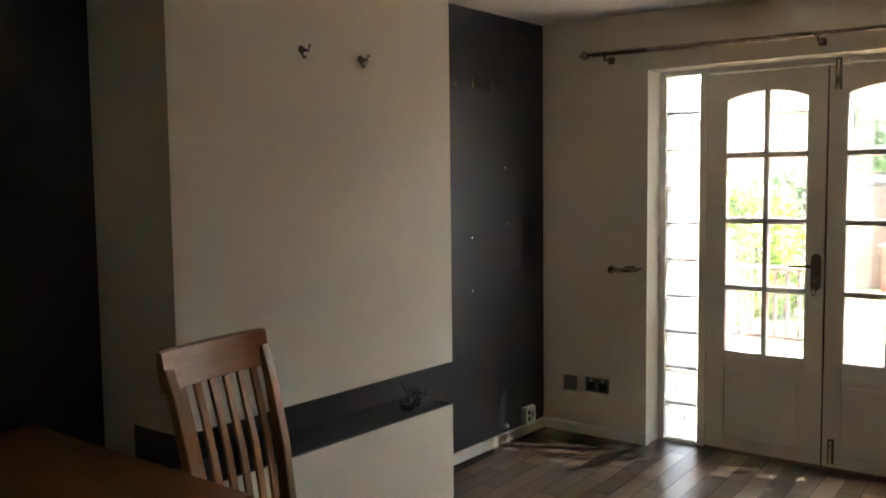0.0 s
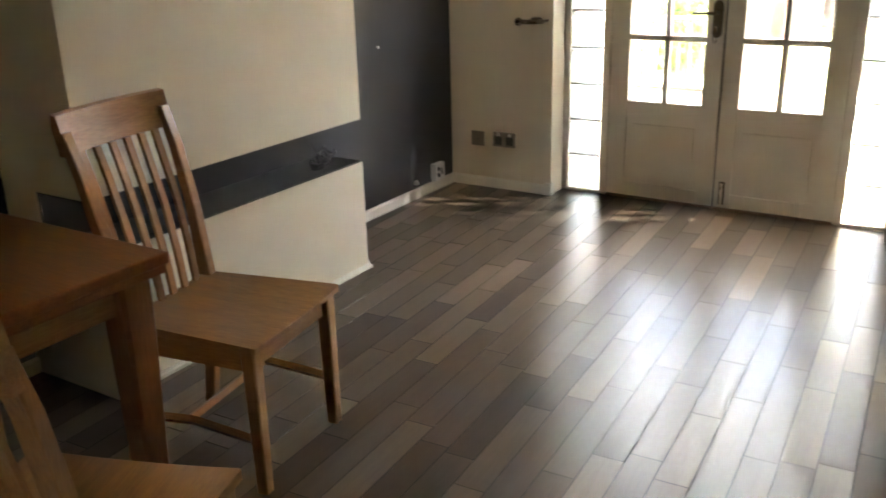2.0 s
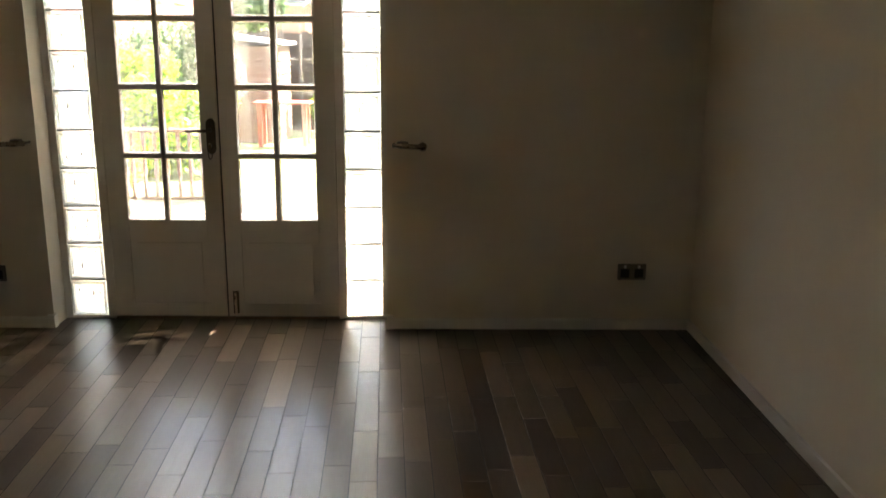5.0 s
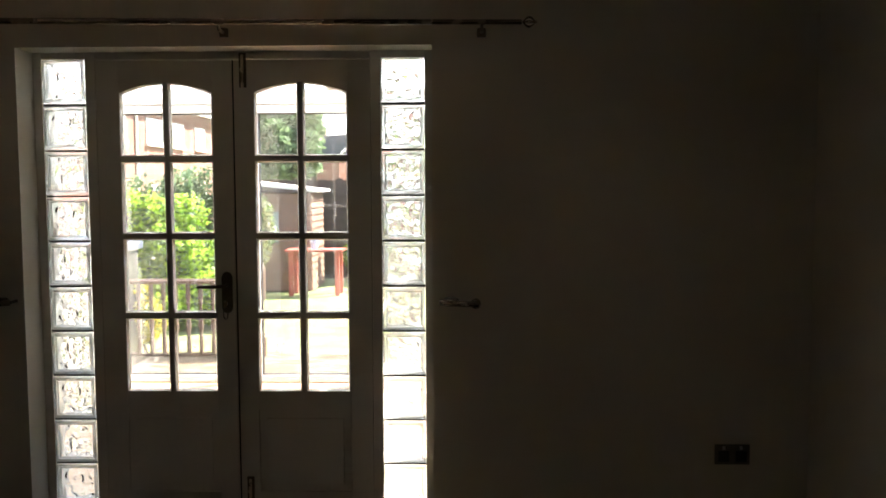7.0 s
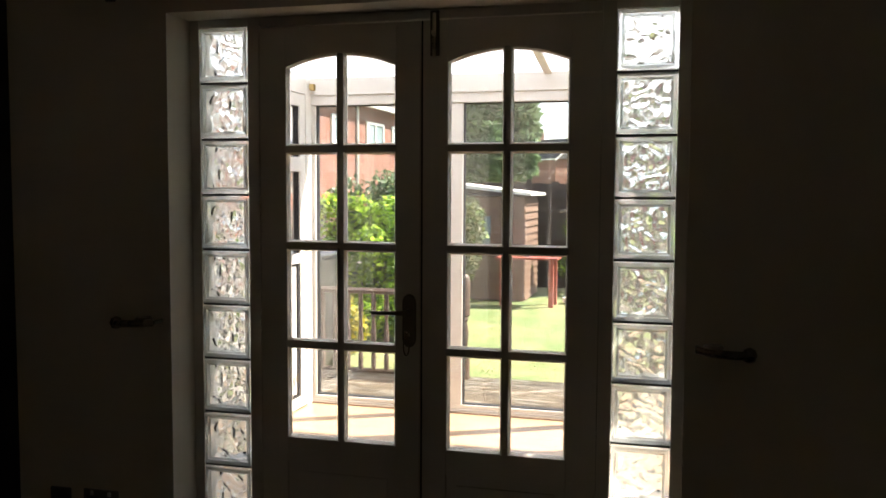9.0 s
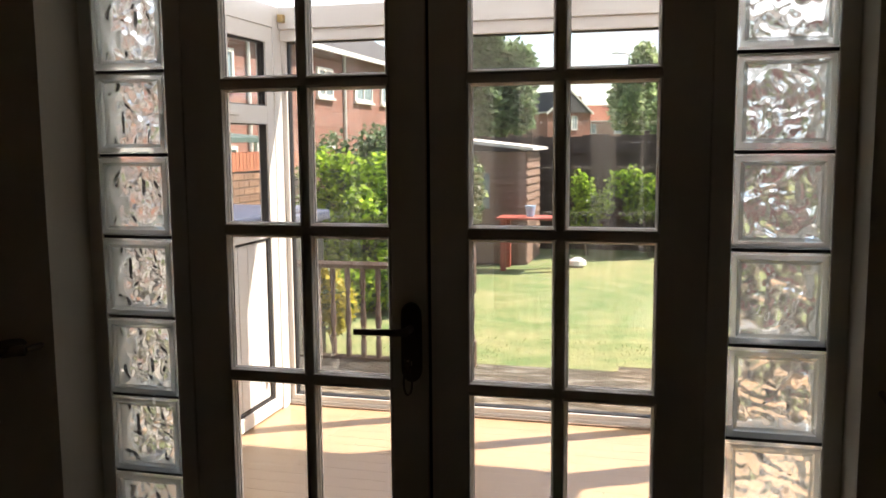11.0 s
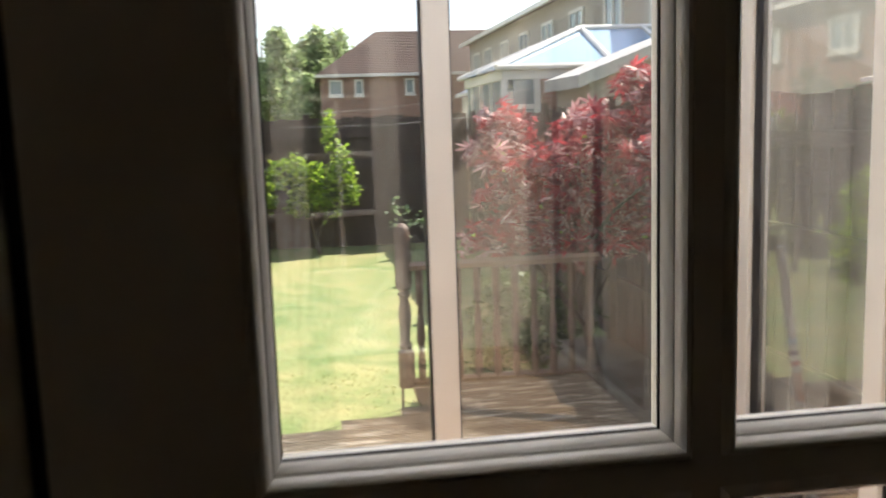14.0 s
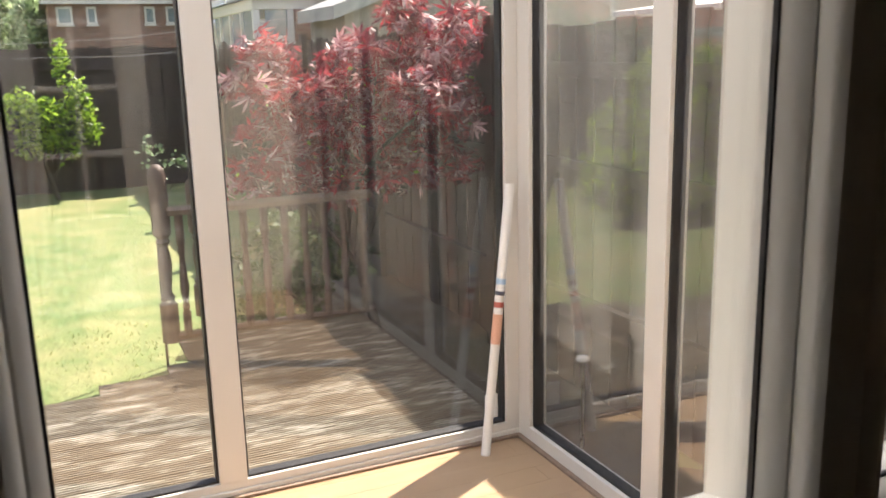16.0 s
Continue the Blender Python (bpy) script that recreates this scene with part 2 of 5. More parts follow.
M_BEECH = wood("beech_laminate", (0.33, 0.215, 0.122), (0.43, 0.292, 0.178), 0.34, (1.5, 12, 12), scale=2.2, bump=0.06)
def decking():
    """Grooved softwood gone grey: bleached patches, dark damp stains and drawn-out grain."""
    m, n, l, p = material("grey_brown_decking")
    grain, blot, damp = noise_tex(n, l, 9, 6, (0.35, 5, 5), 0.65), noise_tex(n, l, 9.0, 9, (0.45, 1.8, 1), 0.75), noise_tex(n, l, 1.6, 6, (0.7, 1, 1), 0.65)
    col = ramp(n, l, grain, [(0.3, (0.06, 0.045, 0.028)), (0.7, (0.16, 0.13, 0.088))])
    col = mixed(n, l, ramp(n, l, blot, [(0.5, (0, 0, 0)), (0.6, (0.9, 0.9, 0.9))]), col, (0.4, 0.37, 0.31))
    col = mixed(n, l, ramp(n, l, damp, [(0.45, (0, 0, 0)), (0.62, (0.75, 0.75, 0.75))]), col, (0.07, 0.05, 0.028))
    l.new(col, p.inputs["Base Color"])
    p.inputs["Roughness"].default_value = 0.75
    b = n.new("ShaderNodeBump")
    b.inputs["Strength"].default_value, b.inputs["Distance"].default_value = 0.4, 0.003
    l.new(grain, b.inputs["Height"]), l.new(b.outputs[0], p.inputs["Normal"])
    return m


M_DECK = decking()
M_FENCE = wood("brown_stained_fence", (0.03, 0.018, 0.013), (0.07, 0.042, 0.03), 0.75, (10, 10, 1), scale=2, bump=0.3)
M_RAIL = wood("weathered_rail", (0.16, 0.11, 0.08), (0.3, 0.22, 0.165), 0.7, (6, 6, 2), scale=3, bump=0.3)
M_TURNED = wood("turned_post_timber", (0.07, 0.043, 0.03), (0.15, 0.095, 0.068), 0.6, (7, 7, 1.5), scale=3, bump=0.25)
M_SHED = wood("brown_shed_boards", (0.13, 0.075, 0.05), (0.22, 0.13, 0.09), 0.75, (1, 1, 9), scale=3, bump=0.3)
M_FELT = surface("pale_roof_felt", (0.6, 0.57, 0.52), 0.8, 0.15, 2, 60, 0.3)
M_RED = surface("faded_red_paint", (0.42, 0.1, 0.075), 0.55, 0.2, 4, 60, 0.15)
M_BLUE = surface("light_blue_plastic", (0.35, 0.55, 0.75), 0.4, 0.05)
M_GREYBLUE = surface("blue_grey_cover", (0.07, 0.08, 0.12), 0.45, 0.15, 2, 40, 0.1)
M_BRICK = brickwork("red_brick", (0.25, 0.085, 0.055), (0.34, 0.3, 0.26))
M_BRICK2 = brickwork("brown_brick", (0.3, 0.15, 0.11), (0.36, 0.32, 0.28))
M_BRICKPC = surface("garden_wall_brick", (0.24, 0.14, 0.09), 0.85, 0.25, 9, 60, 0.4, spread=0.5)
M_COPING = surface("orange_coping_brick", (0.38, 0.14, 0.075), 0.8, 0.2, 9, 60, 0.3, spread=0.4)
M_MORTAR = surface("mortar", (0.36, 0.33, 0.29), 0.9, 0.15)
M_TILE = surface("brown_roof_tile", (0.12, 0.08, 0.066), 0.85, 0.25, 1.5, 9, 0.3)
M_SLATE = surface("grey_roof_tile", (0.065, 0.062, 0.062), 0.85, 0.2, 1.5, 9, 0.3)
M_RENDER = surface("cream_render", (0.37, 0.33, 0.29), 0.85, 0.1, 0.8, 20, 0.2)
M_TERRACOTTA = surface("orange_roof_tile", (0.36, 0.13, 0.07), 0.85, 0.2, 1.5, 9, 0.3)
M_CANOPY = surface("grey_green_sheet", (0.1, 0.15, 0.13), 0.4, 0.1, 2, 30, 0.1)
M_OUTFELT = surface("grey_sheet_roof", (0.36, 0.35, 0.34), 0.6, 0.12, 1.5, 20, 0.1)
M_OUTBLD = surface("grey_beige_render", (0.27, 0.235, 0.2), 0.85, 0.12, 0.9, 20, 0.2)
M_WINDOW = surface("pale_window_pane", (0.2, 0.26, 0.28), 0.08, 0.3, 0.6)
M_CURTAIN = surface("pale_net_curtain", (0.6, 0.62, 0.62), 0.8, 0.1, 2)
def lawn():
    m, n, l, p = material("lawn")
    broad, fine, mid = noise_tex(n, l, 0.7, 5), noise_tex(n, l, 22, 6, (1, 0.6, 1)), noise_tex(n, l, 3.2, 6)
    col = ramp(n, l, broad, [(0.38, (0.08, 0.145, 0.045)), (0.5, (0.12, 0.17, 0.055)), (0.6, (0.27, 0.235, 0.11))])
    col = mixed(n, l, 0.45, col, ramp(n, l, fine, [(0.3, (0.06, 0.11, 0.03)), (0.75, (0.26, 0.28, 0.11))]))
    col = mixed(n, l, 0.35, col, ramp(n, l, mid, [(0.4, (0.1, 0.17, 0.04)), (0.6, (0.34, 0.31, 0.14))]))
    b = n.new("ShaderNodeBump")
    b.inputs["Strength"].default_value, b.inputs["Distance"].default_value = 0.6, 0.03
    l.new(fine, b.inputs["Height"]), l.new(b.outputs[0], p.inputs["Normal"])
    l.new(col, p.inputs["Base Color"])
    p.inputs["Roughness"].default_value = 0.95
    return m


M_GRASS = lawn()
M_SOIL = surface("earth", (0.09, 0.07, 0.045), 0.95, 0.3, 2, 25, 0.5)
M_BARK = surface("bark", (0.09, 0.07, 0.055), 0.9, 0.3, 8, 40, 0.5)
M_BLADE = leaf_material("grass_blades", (0.2, 0.28, 0.08), (0.38, 0.4, 0.18), 0.55)
M_LEAF_LIME = leaf_material("lime_leaves", (0.14, 0.28, 0.025), (0.4, 0.56, 0.07), 0.6)
M_LEAF_YEL = leaf_material("yellow_leaves", (0.3, 0.28, 0.03), (0.6, 0.5, 0.06), 0.4)
M_LEAF = leaf_material("green_leaves", (0.025, 0.06, 0.015), (0.075, 0.13, 0.035), 0.35)
M_LEAF_GREY = leaf_material("grey_green_leaves", (0.06, 0.11, 0.05), (0.17, 0.25, 0.12), 0.45)
M_LEAF_BRONZE = leaf_material("bronze_leaves", (0.07, 0.075, 0.03), (0.2, 0.2, 0.09), 0.4)
# Distant haze is mixed into this leaf colour, so it is paler than the foliage.
M_LEAF_HAZED = leaf_material("hazed_far_leaves", (0.17, 0.25, 0.11), (0.37, 0.46, 0.23), 0.5)
M_ACER = leaf_material("red_maple_leaves", (0.075, 0.018, 0.03), (0.4, 0.045, 0.055), 0.5)
# Pinkish leaf tone, paled further to paint highlights on part of the crown.
M_ACER_HIGHLIGHT = leaf_material("pink_highlight_maple_leaves", (0.24, 0.08, 0.1), (0.55, 0.33, 0.33), 0.35)
M_PANE = pane_glass("door_glass", 0.006)
M_PORCHGLASS = pane_glass("double_glazing", 0.012, ior=1.78)
M_SIDEGLASS = pane_glass("hazy_side_glass", 0.05, ior=2.1)
M_ROOFGLASS = frosted("polycarbonate_roof", (0.8, 0.83, 0.86), 0.12)
M_BLOCKRIM = frosted("glass_block_rim", (0.95, 0.97, 0.96), 0.68, 0.08, 0.15)
M_BLOCK = solid_glass("wavy_glass")


# ---- mesh helpers ----
def box(bm, x0, x1, y0, y1, z0, z1):
    v = [bm.verts.new(c) for c in ((x0, y0, z0), (x1, y0, z0), (x1, y1, z0), (x0, y1, z0), (x0, y0, z1), (x1, y0, z1), (x1, y1, z1), (x0, y1, z1))]
    for f in ((3, 2, 1, 0), (4, 5, 6, 7), (0, 1, 5, 4), (1, 2, 6, 5), (2, 3, 7, 6), (3, 0, 4, 7)):
        bm.faces.new([v[i] for i in f])
    return v


def boxes(*rows, bevel=0.0):
    bm = bmesh.new()
    for r in rows:
        box(bm, *r)
    if bevel:
        bmesh.ops.bevel(bm, geom=bm.edges[:], offset=bevel, segments=2, affect="EDGES", profile=0.6)
    return bm


def prism(bm, pts, axis, a, b):
    """A polygon of (u, v) points pushed out along an axis from a to b."""
    def at(u, v, w):
        return {"x": (w, u, v), "y": (u, w, v), "z": (u, v, w)}[axis]
    lo, hi = [bm.verts.new(at(u, v, a)) for u, v in pts], [bm.verts.new(at(u, v, b)) for u, v in pts]
    bm.faces.new(lo), bm.faces.new(hi[::-1])
    k = len(pts)
    for i in range(k):
        bm.faces.new((lo[i], hi[i], hi[(i + 1) % k], lo[(i + 1) % k]))
    bmesh.ops.recalc_face_normals(bm, faces=bm.faces[:])
    return bm


def loft(bm, rings, close=True):
    vs = [[bm.verts.new(p) for p in r] for r in rings]
    k = len(rings[0])
    for a, b in zip(vs, vs[1:]):
        for i in range(k):
            bm.faces.new((a[i], a[(i + 1) % k], b[(i + 1) % k], b[i]))
    if close:
        bm.faces.new(vs[0][::-1]), bm.faces.new(vs[-1])
    bmesh.ops.recalc_face_normals(bm, faces=bm.faces[:])
    return bm


def beam(pts, dx, dy, bm=None):
    """A post through points, with an upright-aligned rectangular section dx by dy (numbers or one per point)."""
    rings = []
    for i, (x, y, z) in enumerate(pts):
        a, b = (dx[i] if isinstance(dx, (list, tuple)) else dx) / 2, (dy[i] if isinstance(dy, (list, tuple)) else dy) / 2
        c = min(a, b) * 0.2
        rings.append([(x + u, y + v, z) for u, v in ((-a + c, -b), (a - c, -b), (a, -b + c), (a, b - c), (a - c, b), (-a + c, b), (-a, b - c), (-a, -b + c))])
    return loft(bm or bmesh.new(), rings)


def lathe(profile, n=14, at=(0, 0, 0), bm=None):
    rings = [[(at[0] + r * math.cos(i * math.tau / n), at[1] + r * math.sin(i * math.tau / n), at[2] + z) for i in range(n)] for r, z in profile]
    return loft(bm or bmesh.new(), rings)


def tube(pts, radii, n=8, bm=None):
    rings = []
    for i, p in enumerate(pts):
        d = (Vector(pts[min(i + 1, len(pts) - 1)]) - Vector(pts[max(i - 1, 0)])).normalized()
        u = d.cross(Vector((0.31, 0.17, 0.93)) if abs(d.z) < 0.8 else Vector((1, 0.1, 0))).normalized()
        w = d.cross(u)
        r = radii[i] if isinstance(radii, (list, tuple)) else radii
        rings.append([tuple(Vector(p) + u * (r * math.cos(k * math.tau / n)) + w * (r * math.sin(k * math.tau / n))) for k in range(n)])
    return loft(bm or bmesh.new(), rings)


def mesh_of(name, bm, mat, smooth=False):
    me = bpy.data.meshes.new(name)
    bm.to_mesh(me)
    bm.free()
    me.materials.append(mat)
    if smooth:
        me.polygons.foreach_set("use_smooth", [True] * len(me.polygons))
        me.set_sharp_from_angle(angle=radians(40))
    return me


def part(name, bm, mat, parent=None, label="", smooth=False, m=None):
    ob = new(name, bm if isinstance(bm, bpy.types.Mesh) else mesh_of(name, bm, mat, smooth))
    if parent:
        ob.parent = parent
    if m is not None:
        ob.matrix_basis = m
    return tagged(ob, label)


def thing(name, label, category, m=None, group="", kind=""):
    ob = new(name)
    ob.empty_display_size = 0.1
    if m is not None:
        ob.matrix_basis = m
    return tagged(ob, label, category, group, kind)


def structure(name, bm, mat, label, category):
    return tagged(part(name, bm, mat), label, category, kind="structure")


# ---- the room ----
XW, XE, YN, YS, ZC = -1.53, 2.465, -0.155, -4.4, 2.346     # inner faces of the room, ceiling; the east wall runs out to XS
XS, EAST = 2.58, 0.0185
XB, YB0, YB1 = -1.106, -2.985, -1.595                      # chimney breast
REV, REVZ = 0.875, 2.04                                    # door recess

floor = structure("floor", boxes((XW, XS, YS - 2.4, YN + 0.3, -0.12, -0.007)), M_JOINT, "grey-brown wood laminate floor laid in narrow boards", "floor")
structure("ceiling", boxes((XW - 0.2, XE + 0.35, YS - 2.5, YN + 0.25, ZC, ZC + 0.15)), M_CEIL, "white painted ceiling, plain and flat", "ceiling")
structure("wall_north", boxes((XW - 0.2, -REV, YN, 0.1, -0.1, ZC), (REV, XE + 0.2, YN, 0.1, -0.1, ZC), (-REV, REV, YN, 0.1, REVZ, ZC)), M_WALL,
          "cream painted wall with a recess for french doors", "wall")
structure("wall_west", boxes((XW - 0.2, XW, YS - 2.5, YN, -0.1, ZC)), M_BLACK, "charcoal black painted alcove wall", "wall")
structure("wall_east", prism(bmesh.new(), [(XE, YN), (XE + 0.35, YN), (XE + 0.35, YS - 2.5), (XE + (YN - YS + 2.5) * EAST, YS - 2.5)], "z", -0.1, ZC), M_WALL, "plain cream painted side wall", "wall")
structure("wall_south", boxes((XW, 0.68, YS - 0.1, YS, -0.1, ZC), (1.6, XE + 0.05, YS - 0.1, YS, -0.1, ZC), (0.68, 1.6, YS - 0.1, YS, 2.06, ZC)), M_WALL,
          "cream wall with a doorway to the hall", "wall")
structure("wall_hall", boxes((XW, XE + 0.1, YS - 2.5, YS - 2.4, -0.1, ZC)), M_WALL, "cream wall at the back of the hall", "wall")
trim = thing("trim_doorway", "white moulded architrave round the hall doorway", "trim", kind="structure")
for x0, x1 in ((0.665, 0.735), (1.545, 1.615)):
    part("jamb_trim", boxes((x0, x1, YS, YS + 0.016, 0, 2.11), (x0 + 0.012, x1 - 0.02, YS + 0.016, YS + 0.024, 0, 2.1), bevel=0.003), M_GLOSS, trim)
part("head_trim", boxes((0.735, 1.545, YS, YS + 0.016, 2.04, 2.11), bevel=0.003), M_GLOSS, trim)
part("jamb_lining", boxes((0.68, 0.705, YS - 0.1, YS - 0.002, 0, 2.06), (1.575, 1.6, YS - 0.1, YS - 0.002, 0, 2.06)), M_GLOSS, trim)

breast = thing("chimney_breast", "cream chimney breast split by a black recessed slot", "chimney breast", kind="structure")
part("upper_block", boxes((XW, XB, YB0, YB1, 0.684, ZC)), M_WALL, breast)
part("lower_block", boxes((XW, XB, YB0, YB1, 0.0, 0.496)), M_WALL, breast)
part("slot_lining", boxes((XW, XB - 0.24, YB0 + 0.004, YB1 - 0.02, 0.5, 0.682), (XW, XB - 0.003, YB0 + 0.003, YB1 - 0.003, 0.496, 0.502), (XW, XB - 0.003, YB0 + 0.003, YB1 - 0.003, 0.679, 0.684)), M_BLACK, breast,
     "matt black slot lining")
part("slot_end", boxes((XW, XB - 0.25, YB0, YB0 + 0.2, 0.4955, 0.6845)), M_WALL, breast)
part("skirting", boxes((XB, XB + 0.014, YB0, YB1 + 0.014, 0, 0.014), (XB, XB + 0.008, YB0, YB1 + 0.008, 0.014, 0.022), bevel=0.002), M_GLOSS, breast)
part("skirting", boxes((XW, XB, YB1, YB1 + 0.012, 0, 0.03), bevel=0.002), M_GLOSS, breast)

base = thing("baseboard", "low white gloss skirting board along the walls", "skirting", kind="structure")


def skirting(x0, x1, y0, y1):
    dx, dy = x1 - x0, y1 - y0
    bm = boxes((x0, x1, y0, y1, 0, 0.05), bevel=0.002)
    e = 0.004
    box(bm, x0 + (e if dx < dy else 0), x1 - (e if dx < dy else 0), y0 + (e if dy <= dx else 0), y1 - (e if dy <= dx else 0), 0.05, 0.058)
    return part("skirting_length", bm, M_GLOSS, base)


skirting(XW, XW + 0.016, YB1 + 0.03, YN - 0.016)
skirting(XW, XW + 0.016, YS, YB0)
skirting(XW, -REV, YN - 0.016, YN)
skirting(REV, XE, YN - 0.016, YN)
part("skirting_length", prism(bmesh.new(), [(XE - 0.016, YN - 0.016), (XE, YN - 0.016), (XE + (YN - YS) * EAST, YS), (XE - 0.016 + (YN - YS) * EAST, YS)], "z", 0, 0.055), M_GLOSS, base)
part("corner_block", boxes((-REV - 0.03, -REV + 0.012, YN - 0.024, YN + 0.02, 0, 0.07), bevel=0.004), M_GLOSS, base)
part("corner_block", boxes((REV - 0.012, REV + 0.03, YN - 0.024, YN + 0.02, 0, 0.07), bevel=0.004), M_GLOSS, base)

# ---- french doors with glass block sidelights ----
A0, C0, C1, B1, LEAF = 0.0895, 0.2865, 0.3025, 0.5025, 0.6012
ROWSZ = [(0.541, 0.877), (0.894, 1.230), (1.247, 1.570), (1.587, 1.867)]

frame_ob = thing("door_frame", "cream painted timber frame with glass block side lights", "door frame", kind="structure")
for s in (-1, 1):
    xs = sorted((s * 0.602, s * 0.646))
    part("post", boxes((xs[0], xs[1], -0.004, 0.09, 0, REVZ), bevel=0.003), M_DOOR, frame_ob)
    xs = sorted((s * 0.837, s * REV))
    part("post", boxes((xs[0], xs[1], -0.004, 0.09, 0, REVZ), bevel=0.003), M_DOOR, frame_ob)
    xs = sorted((s * 0.646, s * 0.837))
    part("head", boxes((xs[0], xs[1], -0.004, 0.09, 2.012, REVZ)), M_DOOR, frame_ob)
    part("foot", boxes((xs[0], xs[1], -0.004, 0.09, 0, 0.018)), M_DOOR, frame_ob)
    for k in range(9):
        part("bar", boxes((xs[0], xs[1], 0.002, 0.078, 0.2115 + 0.2 * k, 0.2185 + 0.2 * k)), M_GASKET, frame_ob)
part("head", boxes((-0.602, 0.602, -0.004, 0.09, 2.008, REVZ), bevel=0.003), M_DOOR, frame_ob)
part("threshold", boxes((-0.602, 0.602, -0.014, 0.1, 0, 0.011), bevel=0.003), M_RAIL, frame_ob, "worn brown timber threshold strip")


def block_face(y, out):
    """One wavy pressed-glass face as a slab."""
    n = 34
    bm = bmesh.new()
    rows = []
    for side in (0, 1):
        g = []
        for j in range(n + 1):
            r = []
            for i in range(n + 1):
                x, z = 0.012 + 0.166 * i / n, 0.012 + 0.166 * j / n
                e = min(i, j, n - i, n - j) / 3.0
                w = 0.0
                if side == out:
                    w = min(1, e) * (0.008 * noise.noise(Vector((x * 34, z * 25, y * 90))) + 0.005 * abs(math.sin(46 * (x * 0.7 + z) + 5 * noise.noise(Vector((x * 19, z * 19, 3 + y * 60))))))
                r.append(bm.verts.new((x, y + side * 0.009 + w, z)))
            g.append(r)
        rows.append(g)
    for s, g in enumerate(rows):
        for j in range(n):
            for i in range(n):
                q = (g[j][i], g[j][i + 1], g[j + 1][i + 1], g[j + 1][i])
                bm.faces.new(q if s == 0 else q[::-1])
    a, b = rows
    for i in range(n):
        for q in ((a[0][i], b[0][i], b[0][i + 1], a[0][i + 1]), (a[n][i + 1], b[n][i + 1], b[n][i], a[n][i]), (a[i + 1][0], b[i + 1][0], b[i][0], a[i][0]), (a[i][n], b[i][n], b[i + 1][n], a[i + 1][n])):
            bm.faces.new(q)
    bmesh.ops.recalc_face_normals(bm, faces=bm.faces[:])
    return bm


def block_rim():
    """The milky pressed edge of a glass block, stepped round its face."""
    bm = bmesh.new()

    def ring(i, y):
        return [(i, y, i), (0.19 - i, y, i), (0.19 - i, y, 0.19 - i), (i, y, 0.19 - i)]
    loops = [ring(0.0, 0.012), ring(0.0, -0.004), ring(0.003, -0.008), ring(0.014, -0.008), ring(0.017, -0.003), ring(0.022, 0.0), ring(0.016, 0.008), ring(0.016, 0.068), ring(0.022, 0.074), ring(0.014, 0.082), ring(0.003, 0.082), ring(0.0, 0.078), ring(0.0, 0.012)]
    return loft(bm, loops, close=False)


RIM = mesh_of("rim", block_rim(), M_BLOCKRIM)
FACE_IN, FACE_OUT = mesh_of("inner_face", block_face(0.002, 1), M_BLOCK, True), mesh_of("outer_face", block_face(0.066, 0), M_BLOCK, True)
for s in (-1, 1):
    for k in range(10):
        x = -0.836 if s < 0 else 0.646
        blk = part("glass_block", RIM, None, frame_ob, "square pressed glass block with a wavy face", m=Matrix.Translation((x, 0, 0.02 + 0.2 * k)))
        blk.visible_shadow = False
        flip = Matrix.Identity(4) if (k + s) % 2 else Matrix.Translation((0.19, 0, 0)) @ Matrix.Diagonal((-1, 1, 1, 1))
        if k % 3 == 1:
            flip = flip @ Matrix.Translation((0, 0, 0.19)) @ Matrix.Diagonal((1, 1, -1, 1))
        for me in (FACE_IN, FACE_OUT):
            f = part("wavy_face", me, None, blk, m=flip)
            f.visible_shadow = False


def outline(x0, x1, z0, z1, inset, arched, steps=10):
    """A pane's outline, inset all round, with the shallow arch over its head."""
    pts = [(x1 - inset, z0 + inset), (x0 + inset, z0 + inset)]
    for i in range(steps + 1):
        x = x0 + inset + (x1 - x0 - 2 * inset) * i / steps
        pts.append((x, z1 - inset + (0.043 * (1 - ((x - 0.2965) / 0.2045) ** 2) if arched else 0)))
    return pts


